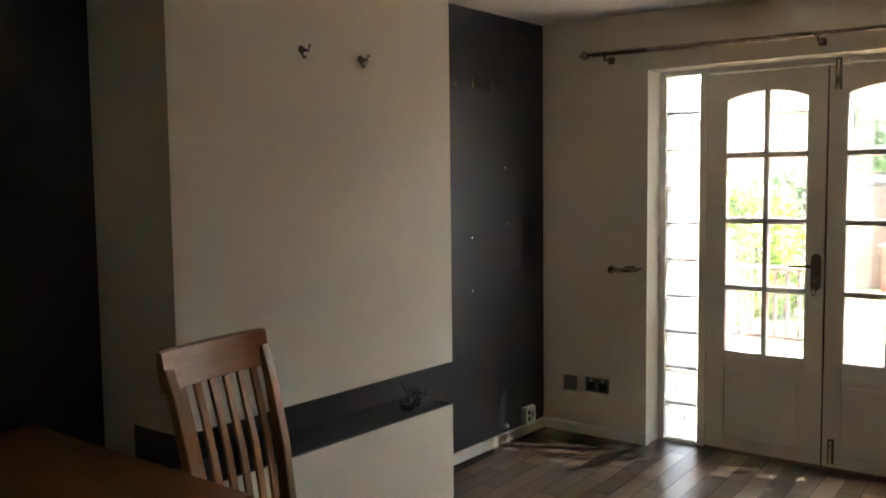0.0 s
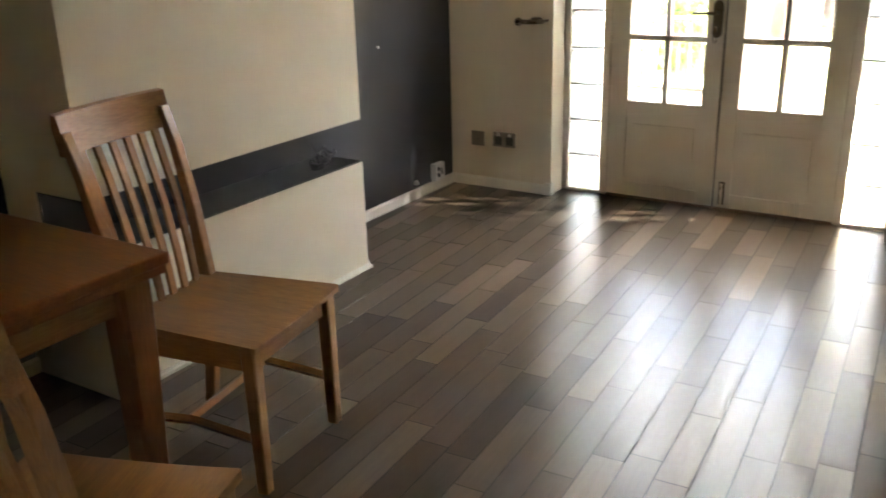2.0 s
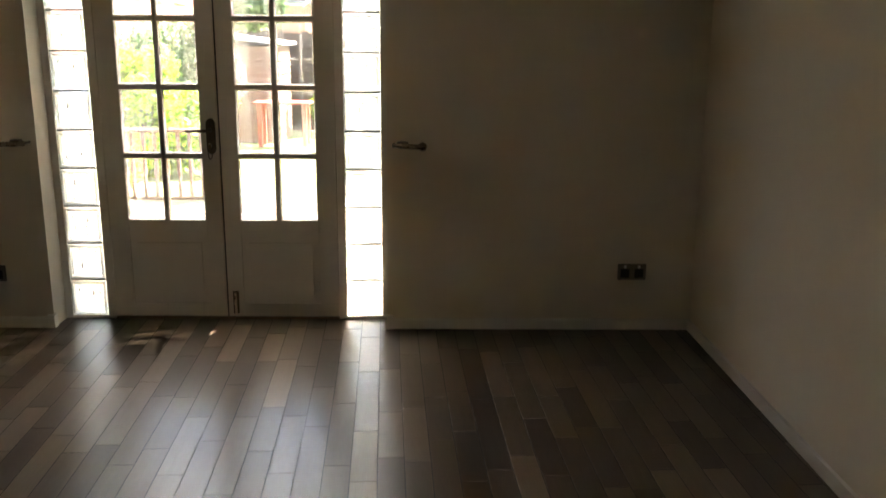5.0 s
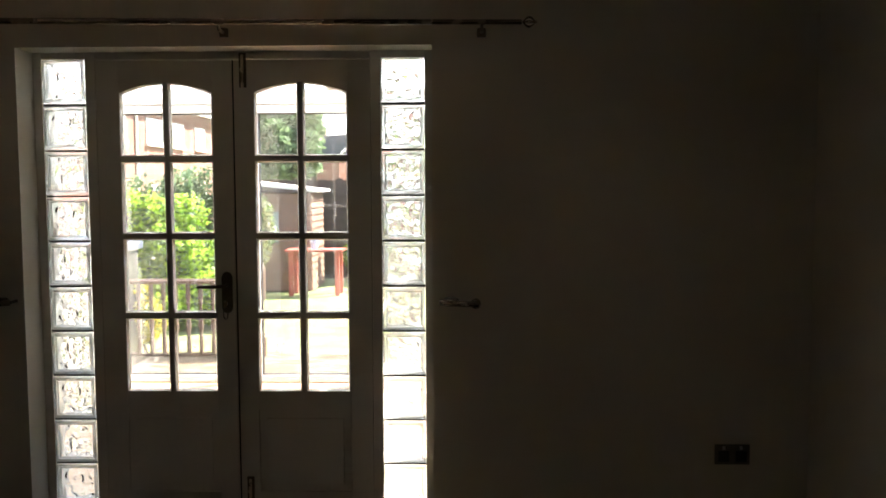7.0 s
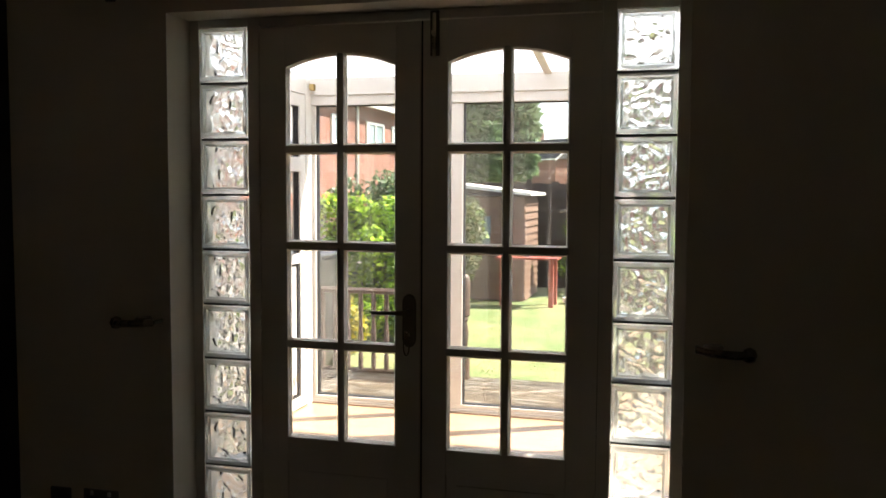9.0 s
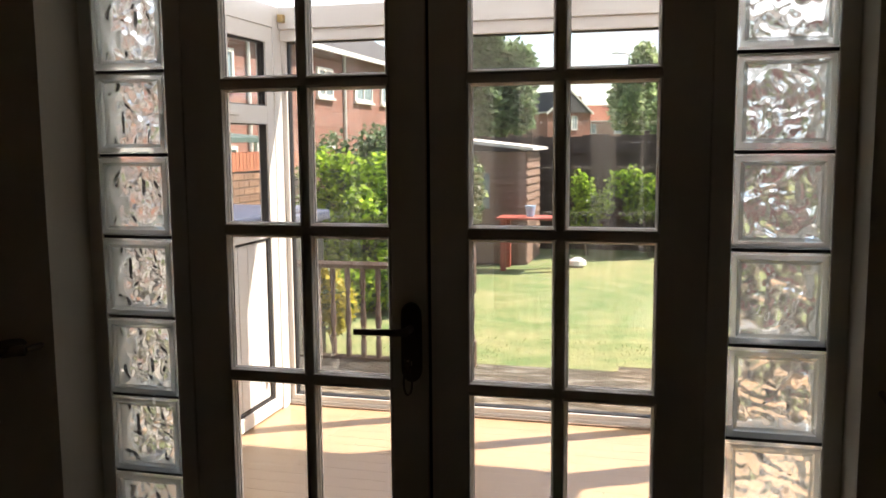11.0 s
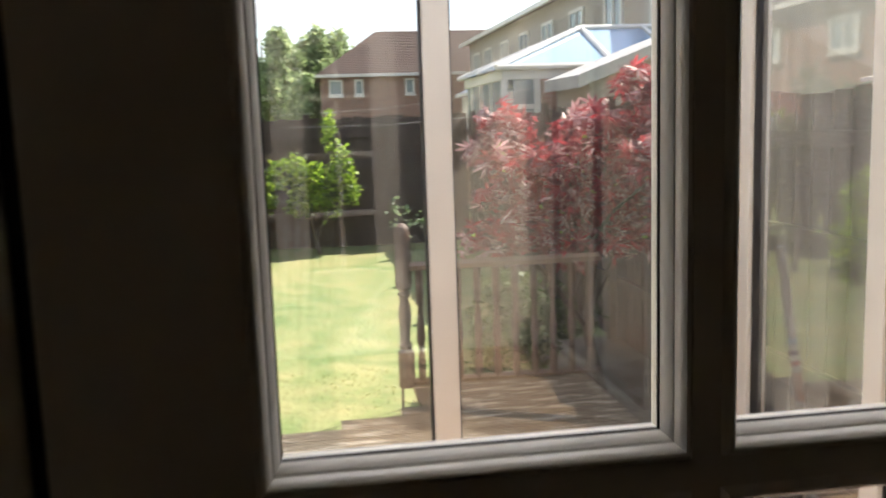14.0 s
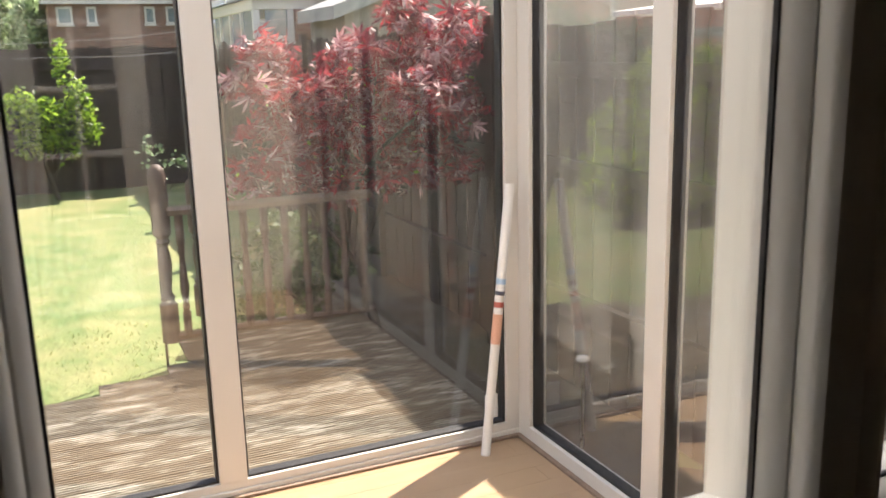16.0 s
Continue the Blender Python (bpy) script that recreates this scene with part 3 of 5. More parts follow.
def door_leaf(s, name, label):
    leaf = thing(name, label, "french door", kind="structure")

    def put(n, bm, mat, smooth=False, parent=leaf, lab=""):
        if s < 0:
            bmesh.ops.scale(bm, vec=(-1, 1, 1), verts=bm.verts[:])
            bmesh.ops.reverse_faces(bm, faces=bm.faces[:])
        return part(n, bm, mat, parent, lab, smooth)
    T = 0.044
    put("stile", boxes((0.004, A0, 0, T, 0.012, 2.004), bevel=0.002), M_DOOR)
    put("stile", boxes((B1, LEAF, 0, T, 0.012, 2.004), bevel=0.002), M_DOOR)
    top = [(A0, 2.004), (B1, 2.004)] + [(B1 + (A0 - B1) * i / 20, 1.867 + 0.043 * (1 - ((B1 + (A0 - B1) * i / 20 - 0.2965) / 0.2045) ** 2)) for i in range(21)]
    put("top_rail", prism(bmesh.new(), top, "y", 0, T), M_DOOR)
    put("bottom_rail", boxes((A0, B1, 0, T, 0.012, 0.085), bevel=0.002), M_DOOR)
    put("lock_rail", boxes((A0, B1, 0, T, 0.455, 0.541), bevel=0.002), M_DOOR)
    put("panel", boxes((A0, B1, 0.009, T - 0.009, 0.085, 0.455), (A0 + 0.035, B1 - 0.035, 0.004, 0.02, 0.12, 0.42), bevel=0.003), M_DOOR)
    put("upright_bar", boxes((C0, C1, 0, T, 0.541, 1.909)), M_DOOR)
    for (a, b), (c, d) in zip(ROWSZ, ROWSZ[1:]):
        put("cross_bar", boxes((A0, C0, 0, T, b, c), (C1, B1, 0, T, b, c)), M_DOOR)
    for r, (z0, z1) in enumerate(ROWSZ):
        for x0, x1 in ((A0, C0), (C1, B1)):
            bead = bmesh.new()
            rings = [[(x, y, z) for x, z in outline(x0, x1, z0, z1, i, r == 3)] for i, y in ((-0.001, 0.0005), (0.0004, -0.003), (0.0018, -0.0042), (0.0036, -0.0042), (0.005, -0.003), (0.006, -0.0005), (0.0063, 0.004), (0.007, 0.004), (0.0085, 0.0058), (0.0096, 0.0105), (0.0102, 0.0145), (0.0102, 0.019), (0.007, 0.03), (-0.001, 0.0445))]
            put("glazing_bead", loft(bead, rings, close=False), M_DOOR, True)
            line_rings = [[(x, y, z) for x, z in outline(x0, x1, z0, z1, i, r == 3)] for i, y in ((0.0088, 0.012), (0.0106, 0.0128), (0.0106, 0.0146), (0.0088, 0.0148))]
            put("putty_line", loft(bmesh.new(), line_rings, close=False), M_GASKET)
            gl = prism(bmesh.new(), outline(x0, x1, z0, z1, 0.0095, r == 3), "y", 0.015, 0.0185)
            put("pane", gl, M_PANE).visible_shadow = False
    return leaf


left_leaf = door_leaf(-1, "door_1", "cream glazed french door with lever handle, closed")
right_leaf = door_leaf(1, "door_2", "cream glazed french door with arched panes, closed")

part("meeting_strip", boxes((-0.0035, 0.0035, 0.006, 0.04, 0.012, 2.004)), M_GASKET, left_leaf)
PLATE = [(-0.042 + 0.024 * math.cos(a), (1.05 if k < 9 else 0.925) + 0.03 * math.sin(a)) for k, a in enumerate([i * math.pi / 8 for i in range(9)] + [math.pi + i * math.pi / 8 for i in range(9)])]
handle = part("handle_plate", loft(bmesh.new(), [[(-0.042 + (x + 0.042) * f, y, 0.9875 + (z - 0.9875) * f) for x, z in PLATE] for y, f in ((0.0, 1.0), (-0.006, 1.0), (-0.0085, 0.93))]), M_DARKSTEEL, left_leaf, "long dark metal handle plate")
part("lever", tube([(-0.042, -0.004, 1.02), (-0.042, -0.05, 1.02), (-0.06, -0.058, 1.02), (-0.16, -0.058, 1.018)], [0.009, 0.009, 0.0085, 0.0075], 10), M_DARKSTEEL, handle, "", True)
part("key", boxes((-0.045, -0.039, -0.035, -0.004, 0.935, 0.945), (-0.049, -0.035, -0.037, -0.034, 0.925, 0.955)), M_STEEL, handle)
part("key_tag", tube([(-0.042 + 0.01 * math.cos(a), -0.036, 0.9 + 0.028 * math.sin(a)) for a in [i * math.tau / 12 for i in range(13)]], 0.0025, 6), M_DARKSTEEL, handle)
for z0, z1 in ((1.885, 2.035), (0.03, 0.155)):
    bolt = part("flush_bolt", boxes((0.03, 0.062, -0.006, 0.001, z0, z1), bevel=0.003), M_DARKSTEEL, right_leaf, "dark metal flush bolt")
    part("bolt_bar", tube([(0.046, -0.012, z0 - 0.005), (0.046, -0.012, z1 - 0.01)], 0.006, 8), M_STEEL, bolt)
    part("bolt_knob", lathe([(0.001, -0.008), (0.008, -0.006), (0.008, 0.006), (0.001, 0.008)], 10, (0.046, -0.022, (z0 + z1) / 2)), M_STEEL, bolt)

# ---- fittings on the walls ----
pole = thing("curtain_pole", "bare brushed metal curtain pole with cage finials", "curtain pole")
part("rod", tube([(-1.18, -0.245, 2.137), (0, -0.245, 2.124), (1.24, -0.245, 2.113)], 0.0105, 12), M_NICKEL, pole, "", True)
part("rod_sleeve", tube([(-1.16, -0.245, 2.137), (0.03, -0.245, 2.124)], 0.0128, 12), M_NICKEL, pole, "", True)
for x, z, d in ((-1.185, 2.137, -1), (1.245, 2.113, 1)):
    fin = bmesh.new()
    for k in range(6):
        a = k * math.tau / 6
        tube([(x + d * (0.05 * u), -0.245 + math.cos(a) * 0.022 * math.sin(math.pi * u), z + math.sin(a) * 0.022 * math.sin(math.pi * u)) for u in [i / 8 for i in range(9)]], 0.0028, 5, fin)
    lathe([(0.001, -0.006), (0.006, -0.003), (0.006, 0.003), (0.001, 0.006)], 8, (x + d * 0.052, -0.245, z), fin)
    part("finial", fin, M_NICKEL, pole)
for x, z in ((-1.09, 2.136), (0.01, 2.124), (1.08, 2.115)):
    bm = tube([(x, YN, z - 0.03), (x, YN - 0.075, z - 0.03), (x, -0.245, z - 0.012)], 0.007, 8)
    lathe([(0.018, -0.018), (0.02, 0), (0.018, 0.018)], 12, (x, YN - 0.003, z - 0.03), bm)
    part("bracket", bm, M_DARKSTEEL, pole)

for s in (-1, 1):
    hold = thing("curtain_holdback", "curved brushed metal curtain holdback on the wall", "holdback", group="curtain holdbacks")
    part("stem", tube([(s * 0.91, YN, 0.972), (s * 0.91, -0.21, 0.972)], 0.007, 8), M_DARKSTEEL, hold)
    part("arm", tube([(s * 0.91, -0.21, 0.972), (s * 0.95, -0.235, 0.97), (s * 1.01, -0.24, 0.968), (s * 1.045, -0.225, 0.966)], 0.013, 10), M_NICKEL, hold, "", True)
    part("mount", lathe([(0.002, -0.006), (0.024, -0.003), (0.032, 0.004), (0.026, 0.012), (0.002, 0.015)], 14, (s * 0.955, -0.198, 0.977)), M_DARKSTEEL, hold, "", True)
    part("ball", lathe([(0.002, -0.023), (0.016, -0.017), (0.023, 0), (0.016, 0.017), (0.002, 0.023)], 12, (s * 1.055, -0.215, 0.966)), M_NICKEL, hold, "", True)


def socket(x, z, double, name, label, cat):
    so = thing(name, label, cat, Matrix.Translation((x, YN, z)), group="wall sockets")
    w = 0.147 if double else 0.086
    part("plate", boxes((0, w, -0.009, 0, 0, 0.086), bevel=0.003), M_SOCKET, so)
    if double:
        for cx in (0.037, 0.11):
            part("socket_face", boxes((cx - 0.023, cx + 0.023, -0.0105, -0.008, 0.012, 0.06)), M_BLKPLASTIC, so)
            bm = boxes((cx - 0.003, cx + 0.003, -0.0115, -0.0102, 0.042, 0.052), (cx - 0.013, cx - 0.007, -0.0115, -0.0102, 0.022, 0.027), (cx + 0.007, cx + 0.013, -0.0115, -0.0102, 0.022, 0.027))
            part("pin_holes", bm, M_BLKPLASTIC, so)
            part("switch", boxes((cx - 0.006, cx + 0.006, -0.013, -0.007, 0.064, 0.08), bevel=0.001), M_PLASTIC, so)
    else:
        part("outlet", lathe([(0.012, -0.001), (0.012, 0.001)], 12, (0.043, -0.0075, 0.043)), M_BLKPLASTIC, so)
    return so


socket(-1.246, 0.25, True, "power_socket", "brushed steel double power socket on cream wall", "socket")
socket(-1.39, 0.244, False, "aerial_socket", "brushed steel single aerial outlet plate", "socket")
socket(2.07, 0.27, True, "power_socket", "brushed steel double power socket on cream wall", "socket")

box_ob = thing("phone_socket", "white surface-mounted phone socket box above the skirting", "phone socket", Matrix.Translation((XW, -0.4, 0.062)))
part("back_box", boxes((0, 0.035, 0, 0.1, 0, 0.1), bevel=0.004), M_PLASTIC, box_ob)
part("face_slots", boxes((0.034, 0.0365, 0.02, 0.045, 0.02, 0.045), (0.034, 0.0365, 0.02, 0.045, 0.055, 0.08), (0.034, 0.0365, 0.06, 0.075, 0.03, 0.07)), M_BLKPLASTIC, box_ob)
tagged(part("cable_outlet", lathe([(0.016, 0), (0.016, 0.012), (0.008, 0.022), (0.002, 0.024)], 12, (XW + 0.012, -0.57, 0.085)), M_PLASTIC), "small round white cable outlet above skirting", "cable outlet")
for y, z in ((-1.0, 1.955), (-0.846, 1.958), (-0.672, 1.962)):
    h = thing("picture_hook", "small bright metal picture hook on black wall", "hook", Matrix.Translation((XW, y, z)), group="picture hooks")
    part("plate", boxes((0, 0.002, -0.005, 0.005, -0.005, 0.03)), M_STEEL, h)
    part("hook", tube([(0.002, 0, 0.0), (0.004, 0, -0.014), (0.012, 0, -0.016), (0.014, 0, -0.004)], 0.002, 6), M_STEEL, h)
for y, z in ((-0.553, 1.531), (-0.539, 1.221), (-0.863, 1.165), (-0.862, 0.885)):
    tagged(part("wall_plug", lathe([(0.006, 0), (0.006, 0.004), (0.002, 0.006)], 8, (0, 0, 0)), M_PLASTIC, m=Matrix.Translation((XW, y, z)) @ Matrix.Rotation(radians(90), 4, "Y")), "small pale wall plug in black wall", "wall plug", "wall plugs")
for y, z in ((-2.437, 1.924), (-2.141, 1.92)):
    h = thing("coat_hook", "brushed metal double hook on the chimney breast", "hook", Matrix.Translation((XB, y, z)), group="breast hooks")
    part("rose", lathe([(0.014, 0), (0.014, 0.004), (0.005, 0.008)], 12), M_DARKSTEEL, h, m=Matrix.Rotation(radians(90), 4, "Y"))
    part("peg", tube([(0.004, 0, 0), (0.035, 0, -0.006), (0.045, 0, 0.012)], [0.006, 0.0055, 0.007], 8), M_DARKSTEEL, h, "", True)
    part("lower_peg", tube([(0.004, 0, -0.012), (0.014, 0, -0.03), (0.024, 0, -0.026)], 0.0045, 8), M_DARKSTEEL, h, "", True)
tagged(part("ceiling_hook", tube([(0.35, -0.19, 2.3), (0.35, -0.21, 2.275), (0.35, -0.195, 2.25)], 0.012, 8), M_DARKSTEEL), "small dark fixing above the curtain pole", "hook")

random.seed(5)
cable = bmesh.new()
for k in range(3):
    pts = [(XB - 0.07 + 0.04 * math.cos(a * (1 + 0.2 * k)) + 0.006 * random.uniform(-1, 1), -1.8 + 0.045 * math.sin(a) + 0.025 * k, 0.524 + 0.02 * k + 0.018 * math.sin(a * 2.3 + k)) for a in [i * math.tau / 14 for i in range(15)]]
    tube(pts, 0.004, 6, cable)
tube([(XB - 0.07, -1.82, 0.514), (XB - 0.11, -1.75, 0.574), (XB - 0.16, -1.7, 0.534), (XB - 0.24, -1.66, 0.574)], 0.004, 6, cable)
cab = thing("cable_coil", "tangled black cables lying in the slot", "cable")
part("coil", cable, M_BLKPLASTIC, cab)
part("plug", boxes((XB - 0.1, XB - 0.055, -1.83, -1.79, 0.503, 0.529), bevel=0.005), M_BLKPLASTIC, cab)


# ---- dining furniture ----
def dining_chair(m, label):
    c = thing("dining_chair", label, "chair", m, "dining chairs")
    seat = bmesh.new()
    sec = []
    for x, w in ((-0.215, 0.195), (-0.21, 0.2), (0.0, 0.215), (0.24, 0.23), (0.248, 0.224)):
        e = 0.004 if x in (-0.215, 0.248) else 0
        ring = []
        for i in range(9):
            u = -1 + i / 4
            ring.append((x, w * u, 0.452 - 0.012 * (1 - u * u) * (1 - abs(x) * 2) - e))
        ring += [(x, w, 0.428 + e), (x, -w, 0.428 + e)]
        sec.append(ring)
    part("seat", loft(seat, sec), M_OAK_X, c, "broad dished solid oak seat", True)
    part("apron", boxes((0.195, 0.217, -0.17, 0.17, 0.37, 0.428)), M_OAK_Y, c)
    for s in (-1, 1):
        part("apron", boxes((-0.17, 0.195, s * 0.19 - 0.011, s * 0.19 + 0.011, 0.365, 0.428)), M_OAK_X, c)
        part("leg", beam([(0.215, s * 0.195, 0.428), (0.216, s * 0.197, 0)], [0.042, 0.034], [0.042, 0.034]), M_OAK_Z, c)
        part("rear_post", beam([(-0.235, s * 0.185, 0), (-0.2, s * 0.185, 0.25), (-0.195, s * 0.187, 0.45), (-0.22, s * 0.19, 0.68), (-0.258, s * 0.194, 0.86), (-0.292, s * 0.196, 0.97)], [0.036, 0.042, 0.044, 0.036, 0.03, 0.024], [0.032, 0.034, 0.034, 0.034, 0.034, 0.034]), M_OAK_Z, c)
        part("side_stretcher", tube([(0.2, s * 0.195, 0.155), (0, s * 0.19, 0.175), (-0.205, s * 0.186, 0.155)], 0.014, 4), M_OAK_X, c)
    part("cross_stretcher", tube([(-0.02, -0.19, 0.172), (-0.02, 0.19, 0.172)], 0.014, 4), M_OAK_Y, c)
    rail = bmesh.new()
    sec = []
    for i in range(11):
        u = -1 + i / 5
        x = -0.297 - 0.022 * (1 - u * u)
        y = u * 0.213
        sec.append([(x + 0.022, y, 0.908), (x + 0.01, y, 0.983), (x + 0.004, y, 1.014), (x - 0.014, y, 1.018), (x - 0.016, y, 0.983), (x - 0.002, y, 0.908)])
    part("top_rail", loft(rail, sec), M_OAK_Y, c, "curved oak top rail", True)
    for k in range(6):
        y = -0.145 + 0.058 * k
        part("slat", beam([(-0.198, y * 0.93, 0.44), (-0.212, y * 0.95, 0.56), (-0.238, y, 0.7), (-0.268, y, 0.82), (-0.292, y * 1.02, 0.91)], 0.011, 0.026), M_OAK_Z, c)
    part("lower_rail", boxes((-0.212, -0.19, -0.17, 0.17, 0.375, 0.43)), M_OAK_Y, c)
    return c


chair = dining_chair(pose(-0.575, -2.965, 0, 0, 0, 10), "oak slat-back dining chair pulled out beside the table")
copy_thing(chair, pose(-0.066, -3.862, 0, 0, 0, 111))["label"] = "oak slat-back dining chair close to the doorway"
copy_thing(chair, pose(-1.205, -3.66, 0, 0, 0, 0))["label"] = "oak slat-back dining chair on the far side of the table"

table = thing("dining_table", "dark-stained oak dining table with square tapered legs", "table", Matrix.Translation((-0.925, -3.79, 0)))
part("tabletop", boxes((-0.515, 0.515, -0.52, 0.52, 0.705, 0.735), bevel=0.006), M_TABLE, table)
part("leaf_rail", boxes((-0.508, 0.508, -0.512, 0.512, 0.682, 0.703), bevel=0.003), M_TABLE, table, "extension leaf under the top")
for s in (-1, 1):
    part("apron", boxes((-0.4, 0.4, s * 0.44 - 0.012, s * 0.44 + 0.012, 0.6, 0.682)), M_OAK_X, table)
    part("apron", boxes((s * 0.44 - 0.012, s * 0.44 + 0.012, -0.4, 0.4, 0.6, 0.682)), M_OAK_Y, table)
    for q in (-1, 1):
        part("leg", beam([(s * 0.44, q * 0.44, 0.682), (s * 0.44, q * 0.44, 0.55), (s * 0.435, q * 0.435, 0)], [0.09, 0.088, 0.06], [0.09, 0.088, 0.06]), M_TABLEZ, table)


# ---- glazed porch ----
PX, PXE, PY, PZ = -1.5, 1.58, 2.48, 0.02
porch_floor = structure("porch_floor", boxes((-1.62, 1.68, 0.1, 2.55, -0.1, 0.012)), M_JOINT, "pale beech laminate floor of the glazed porch", "floor")
front = thing("window_1", "white plastic framed porch front with three tall panes", "window", kind="structure")
part("sill", boxes((-1.55, 1.63, 2.45, 2.53, 0.012, 0.045), (-1.55, 1.63, 2.458, 2.522, 0.045, 0.072), bevel=0.003), M_PVC, front)
for x0, x1 in ((-1.55, -1.455), (-0.552, -0.468), (0.49, 0.577), (1.512, 1.63)):
    part("post", boxes((x0, x1, 2.455, 2.525, 0.072, 1.968), bevel=0.004), M_PVC, front)
part("header", boxes((-1.55, 1.63, 2.44, 2.535, 1.968, 2.03), (-1.55, 1.63, 2.425, 2.55, 2.03, 2.14), bevel=0.004), M_PVC, front)
for x0, x1 in ((-1.455, -0.552), (-0.468, 0.49), (0.577, 1.512)):
    g = 0.007
    part("gasket", boxes((x0, x0 + g, 2.47, 2.51, 0.072, 1.968), (x1 - g, x1, 2.47, 2.51, 0.072, 1.968), (x0 + g, x1 - g, 2.47, 2.51, 0.072, 0.072 + g), (x0 + g, x1 - g, 2.47, 2.51, 1.968 - g, 1.968)), M_GASKET, front)
    part("pane", boxes((x0 + g, x1 - g, 2.488, 2.492, 0.079, 1.961)), M_PORCHGLASS, front).visible_shadow = False


def side_light(name, label, x0, x1, cuts, glass):
    """A glazed side of the porch: posts at the cuts, sill and header, glass between."""
    w = thing(name, label, "window", kind="structure")
    part("sill", boxes((x0, x1, cuts[0][0], cuts[-1][1], 0.012, 0.075), bevel=0.003), M_PVC, w)
    part("header", boxes((x0, x1, cuts[0][0], 2.455, 1.968, 2.14), bevel=0.003), M_PVC, w)
    for a, b in cuts:
        part("post", boxes((x0, x1, a, b, 0.075, 1.968), bevel=0.004), M_PVC, w)
    xm = (x0 + x1) / 2
    for (a, b), (c, d) in zip(cuts, cuts[1:]):
        part("gasket", boxes((x0 + 0.015, x1 - 0.015, b, b + 0.007, 0.075, 1.968), (x0 + 0.015, x1 - 0.015, c - 0.007, c, 0.075, 1.968), (x0 + 0.015, x1 - 0.015, b + 0.007, c - 0.007, 0.075, 0.082)), M_GASKET, w)
        part("pane", boxes((xm - 0.002, xm + 0.002, b + 0.007, c - 0.007, 0.082, 1.968)), glass, w).visible_shadow = False
    return w


side_light("window_2", "white plastic framed porch side with dusty panes", 1.56, 1.63, [(0.1, 0.16), (0.86, 0.94), (1.66, 1.74), (2.378, 2.455)], M_SIDEGLASS)
west = thing("window_3", "white plastic porch side frame beside the garden door", "window", kind="structure")
for a, b in ((0.1, 0.16), (0.72, 0.8), (1.34, 1.42)):
    part("post", boxes((-1.55, -1.48, a, b, 0.075, 2.03), bevel=0.004), M_PVC, west)
part("sill", boxes((-1.55, -1.48, 0.1, 1.42, 0.012, 0.075), bevel=0.003), M_PVC, west)
part("header", boxes((-1.55, -1.48, 0.1, 1.42, 2.03, 2.14), bevel=0.003), M_PVC, west)
for a, b in ((0.16, 0.72), (0.8, 1.34)):
    part("gasket", boxes((-1.535, -1.495, a, a + 0.007, 0.075, 2.03), (-1.535, -1.495, b - 0.007, b, 0.075, 2.03), (-1.535, -1.495, a + 0.007, b - 0.007, 0.075, 0.082)), M_GASKET, west)
    part("pane", boxes((-1.517, -1.513, a + 0.007, b - 0.007, 0.082, 2.03)), M_PORCHGLASS, west).visible_shadow = False
part("post", boxes((-1.55, -1.48, 2.36, 2.455, 0.012, 2.14), bevel=0.004), M_PVC, west)
part("header", boxes((-1.55, -1.48, 1.42, 2.36, 2.03, 2.14), bevel=0.004), M_PVC, west)
pdoor = thing("door_3", "white plastic half-glazed garden door with boarded panel", "door", kind="structure")
part("frame", boxes((-1.54, -1.485, 1.42, 1.5, 0.03, 2.03), (-1.54, -1.485, 2.28, 2.36, 0.03, 2.03), (-1.54, -1.485, 1.5, 2.28, 0.03, 0.1), (-1.54, -1.485, 1.5, 2.28, 0.96, 1.02), (-1.54, -1.485, 1.5, 2.28, 1.54, 1.63), (-1.54, -1.485, 1.5, 2.28, 1.95, 2.03), bevel=0.003), M_PVC, pdoor)
for k in range(7):
    part("board", boxes((-1.53, -1.5, 1.522 + 0.104 * k, 1.522 + 0.104 * k + 0.1, 0.12, 0.945), bevel=0.004), M_PVC, pdoor)
for z0, z1 in ((1.02, 1.54), (1.63, 1.95)):
    part("gasket", boxes((-1.53, -1.495, 2.273, 2.28, z0, z1), (-1.53, -1.495, 1.5, 1.507, z0, z1), (-1.53, -1.495, 1.507, 2.273, z0, z0 + 0.006), (-1.53, -1.495, 1.507, 2.273, z1 - 0.006, z1)), M_GASKET, pdoor)
    part("pane", boxes((-1.514, -1.51, 1.507, 2.273, z0 + 0.006, z1 - 0.006)), M_PANE, pdoor).visible_shadow = False
part("panel_gasket", boxes((-1.528, -1.493, 1.5, 1.52, 0.1, 0.96), (-1.528, -1.493, 2.252, 2.28, 0.1, 0.96), (-1.528, -1.493, 1.52, 2.252, 0.1, 0.118), (-1.528, -1.493, 1.52, 2.252, 0.947, 0.96)), M_GASKET, pdoor)
part("vent_catch", boxes((-1.485, -1.465, 1.85, 1.95, 1.575, 1.595), bevel=0.003), M_PVC, pdoor)
part("letter_hinge", boxes((-1.485, -1.475, 2.2, 2.225, 0.2, 0.26), bevel=0.002), M_DARKSTEEL, pdoor)
part("bumper", boxes((-1.47, -1.44, 2.39, 2.44, 2.06, 2.1), bevel=0.004), surface("brass_fitting", (0.5, 0.36, 0.16), 0.4, 0.1, metal=1.0), west)

roof = thing("porch_roof", "milky polycarbonate lean-to roof on white bars", "roof", kind="structure")


def roof_z(y):
    return 2.15 + (2.55 - y) * 0.17


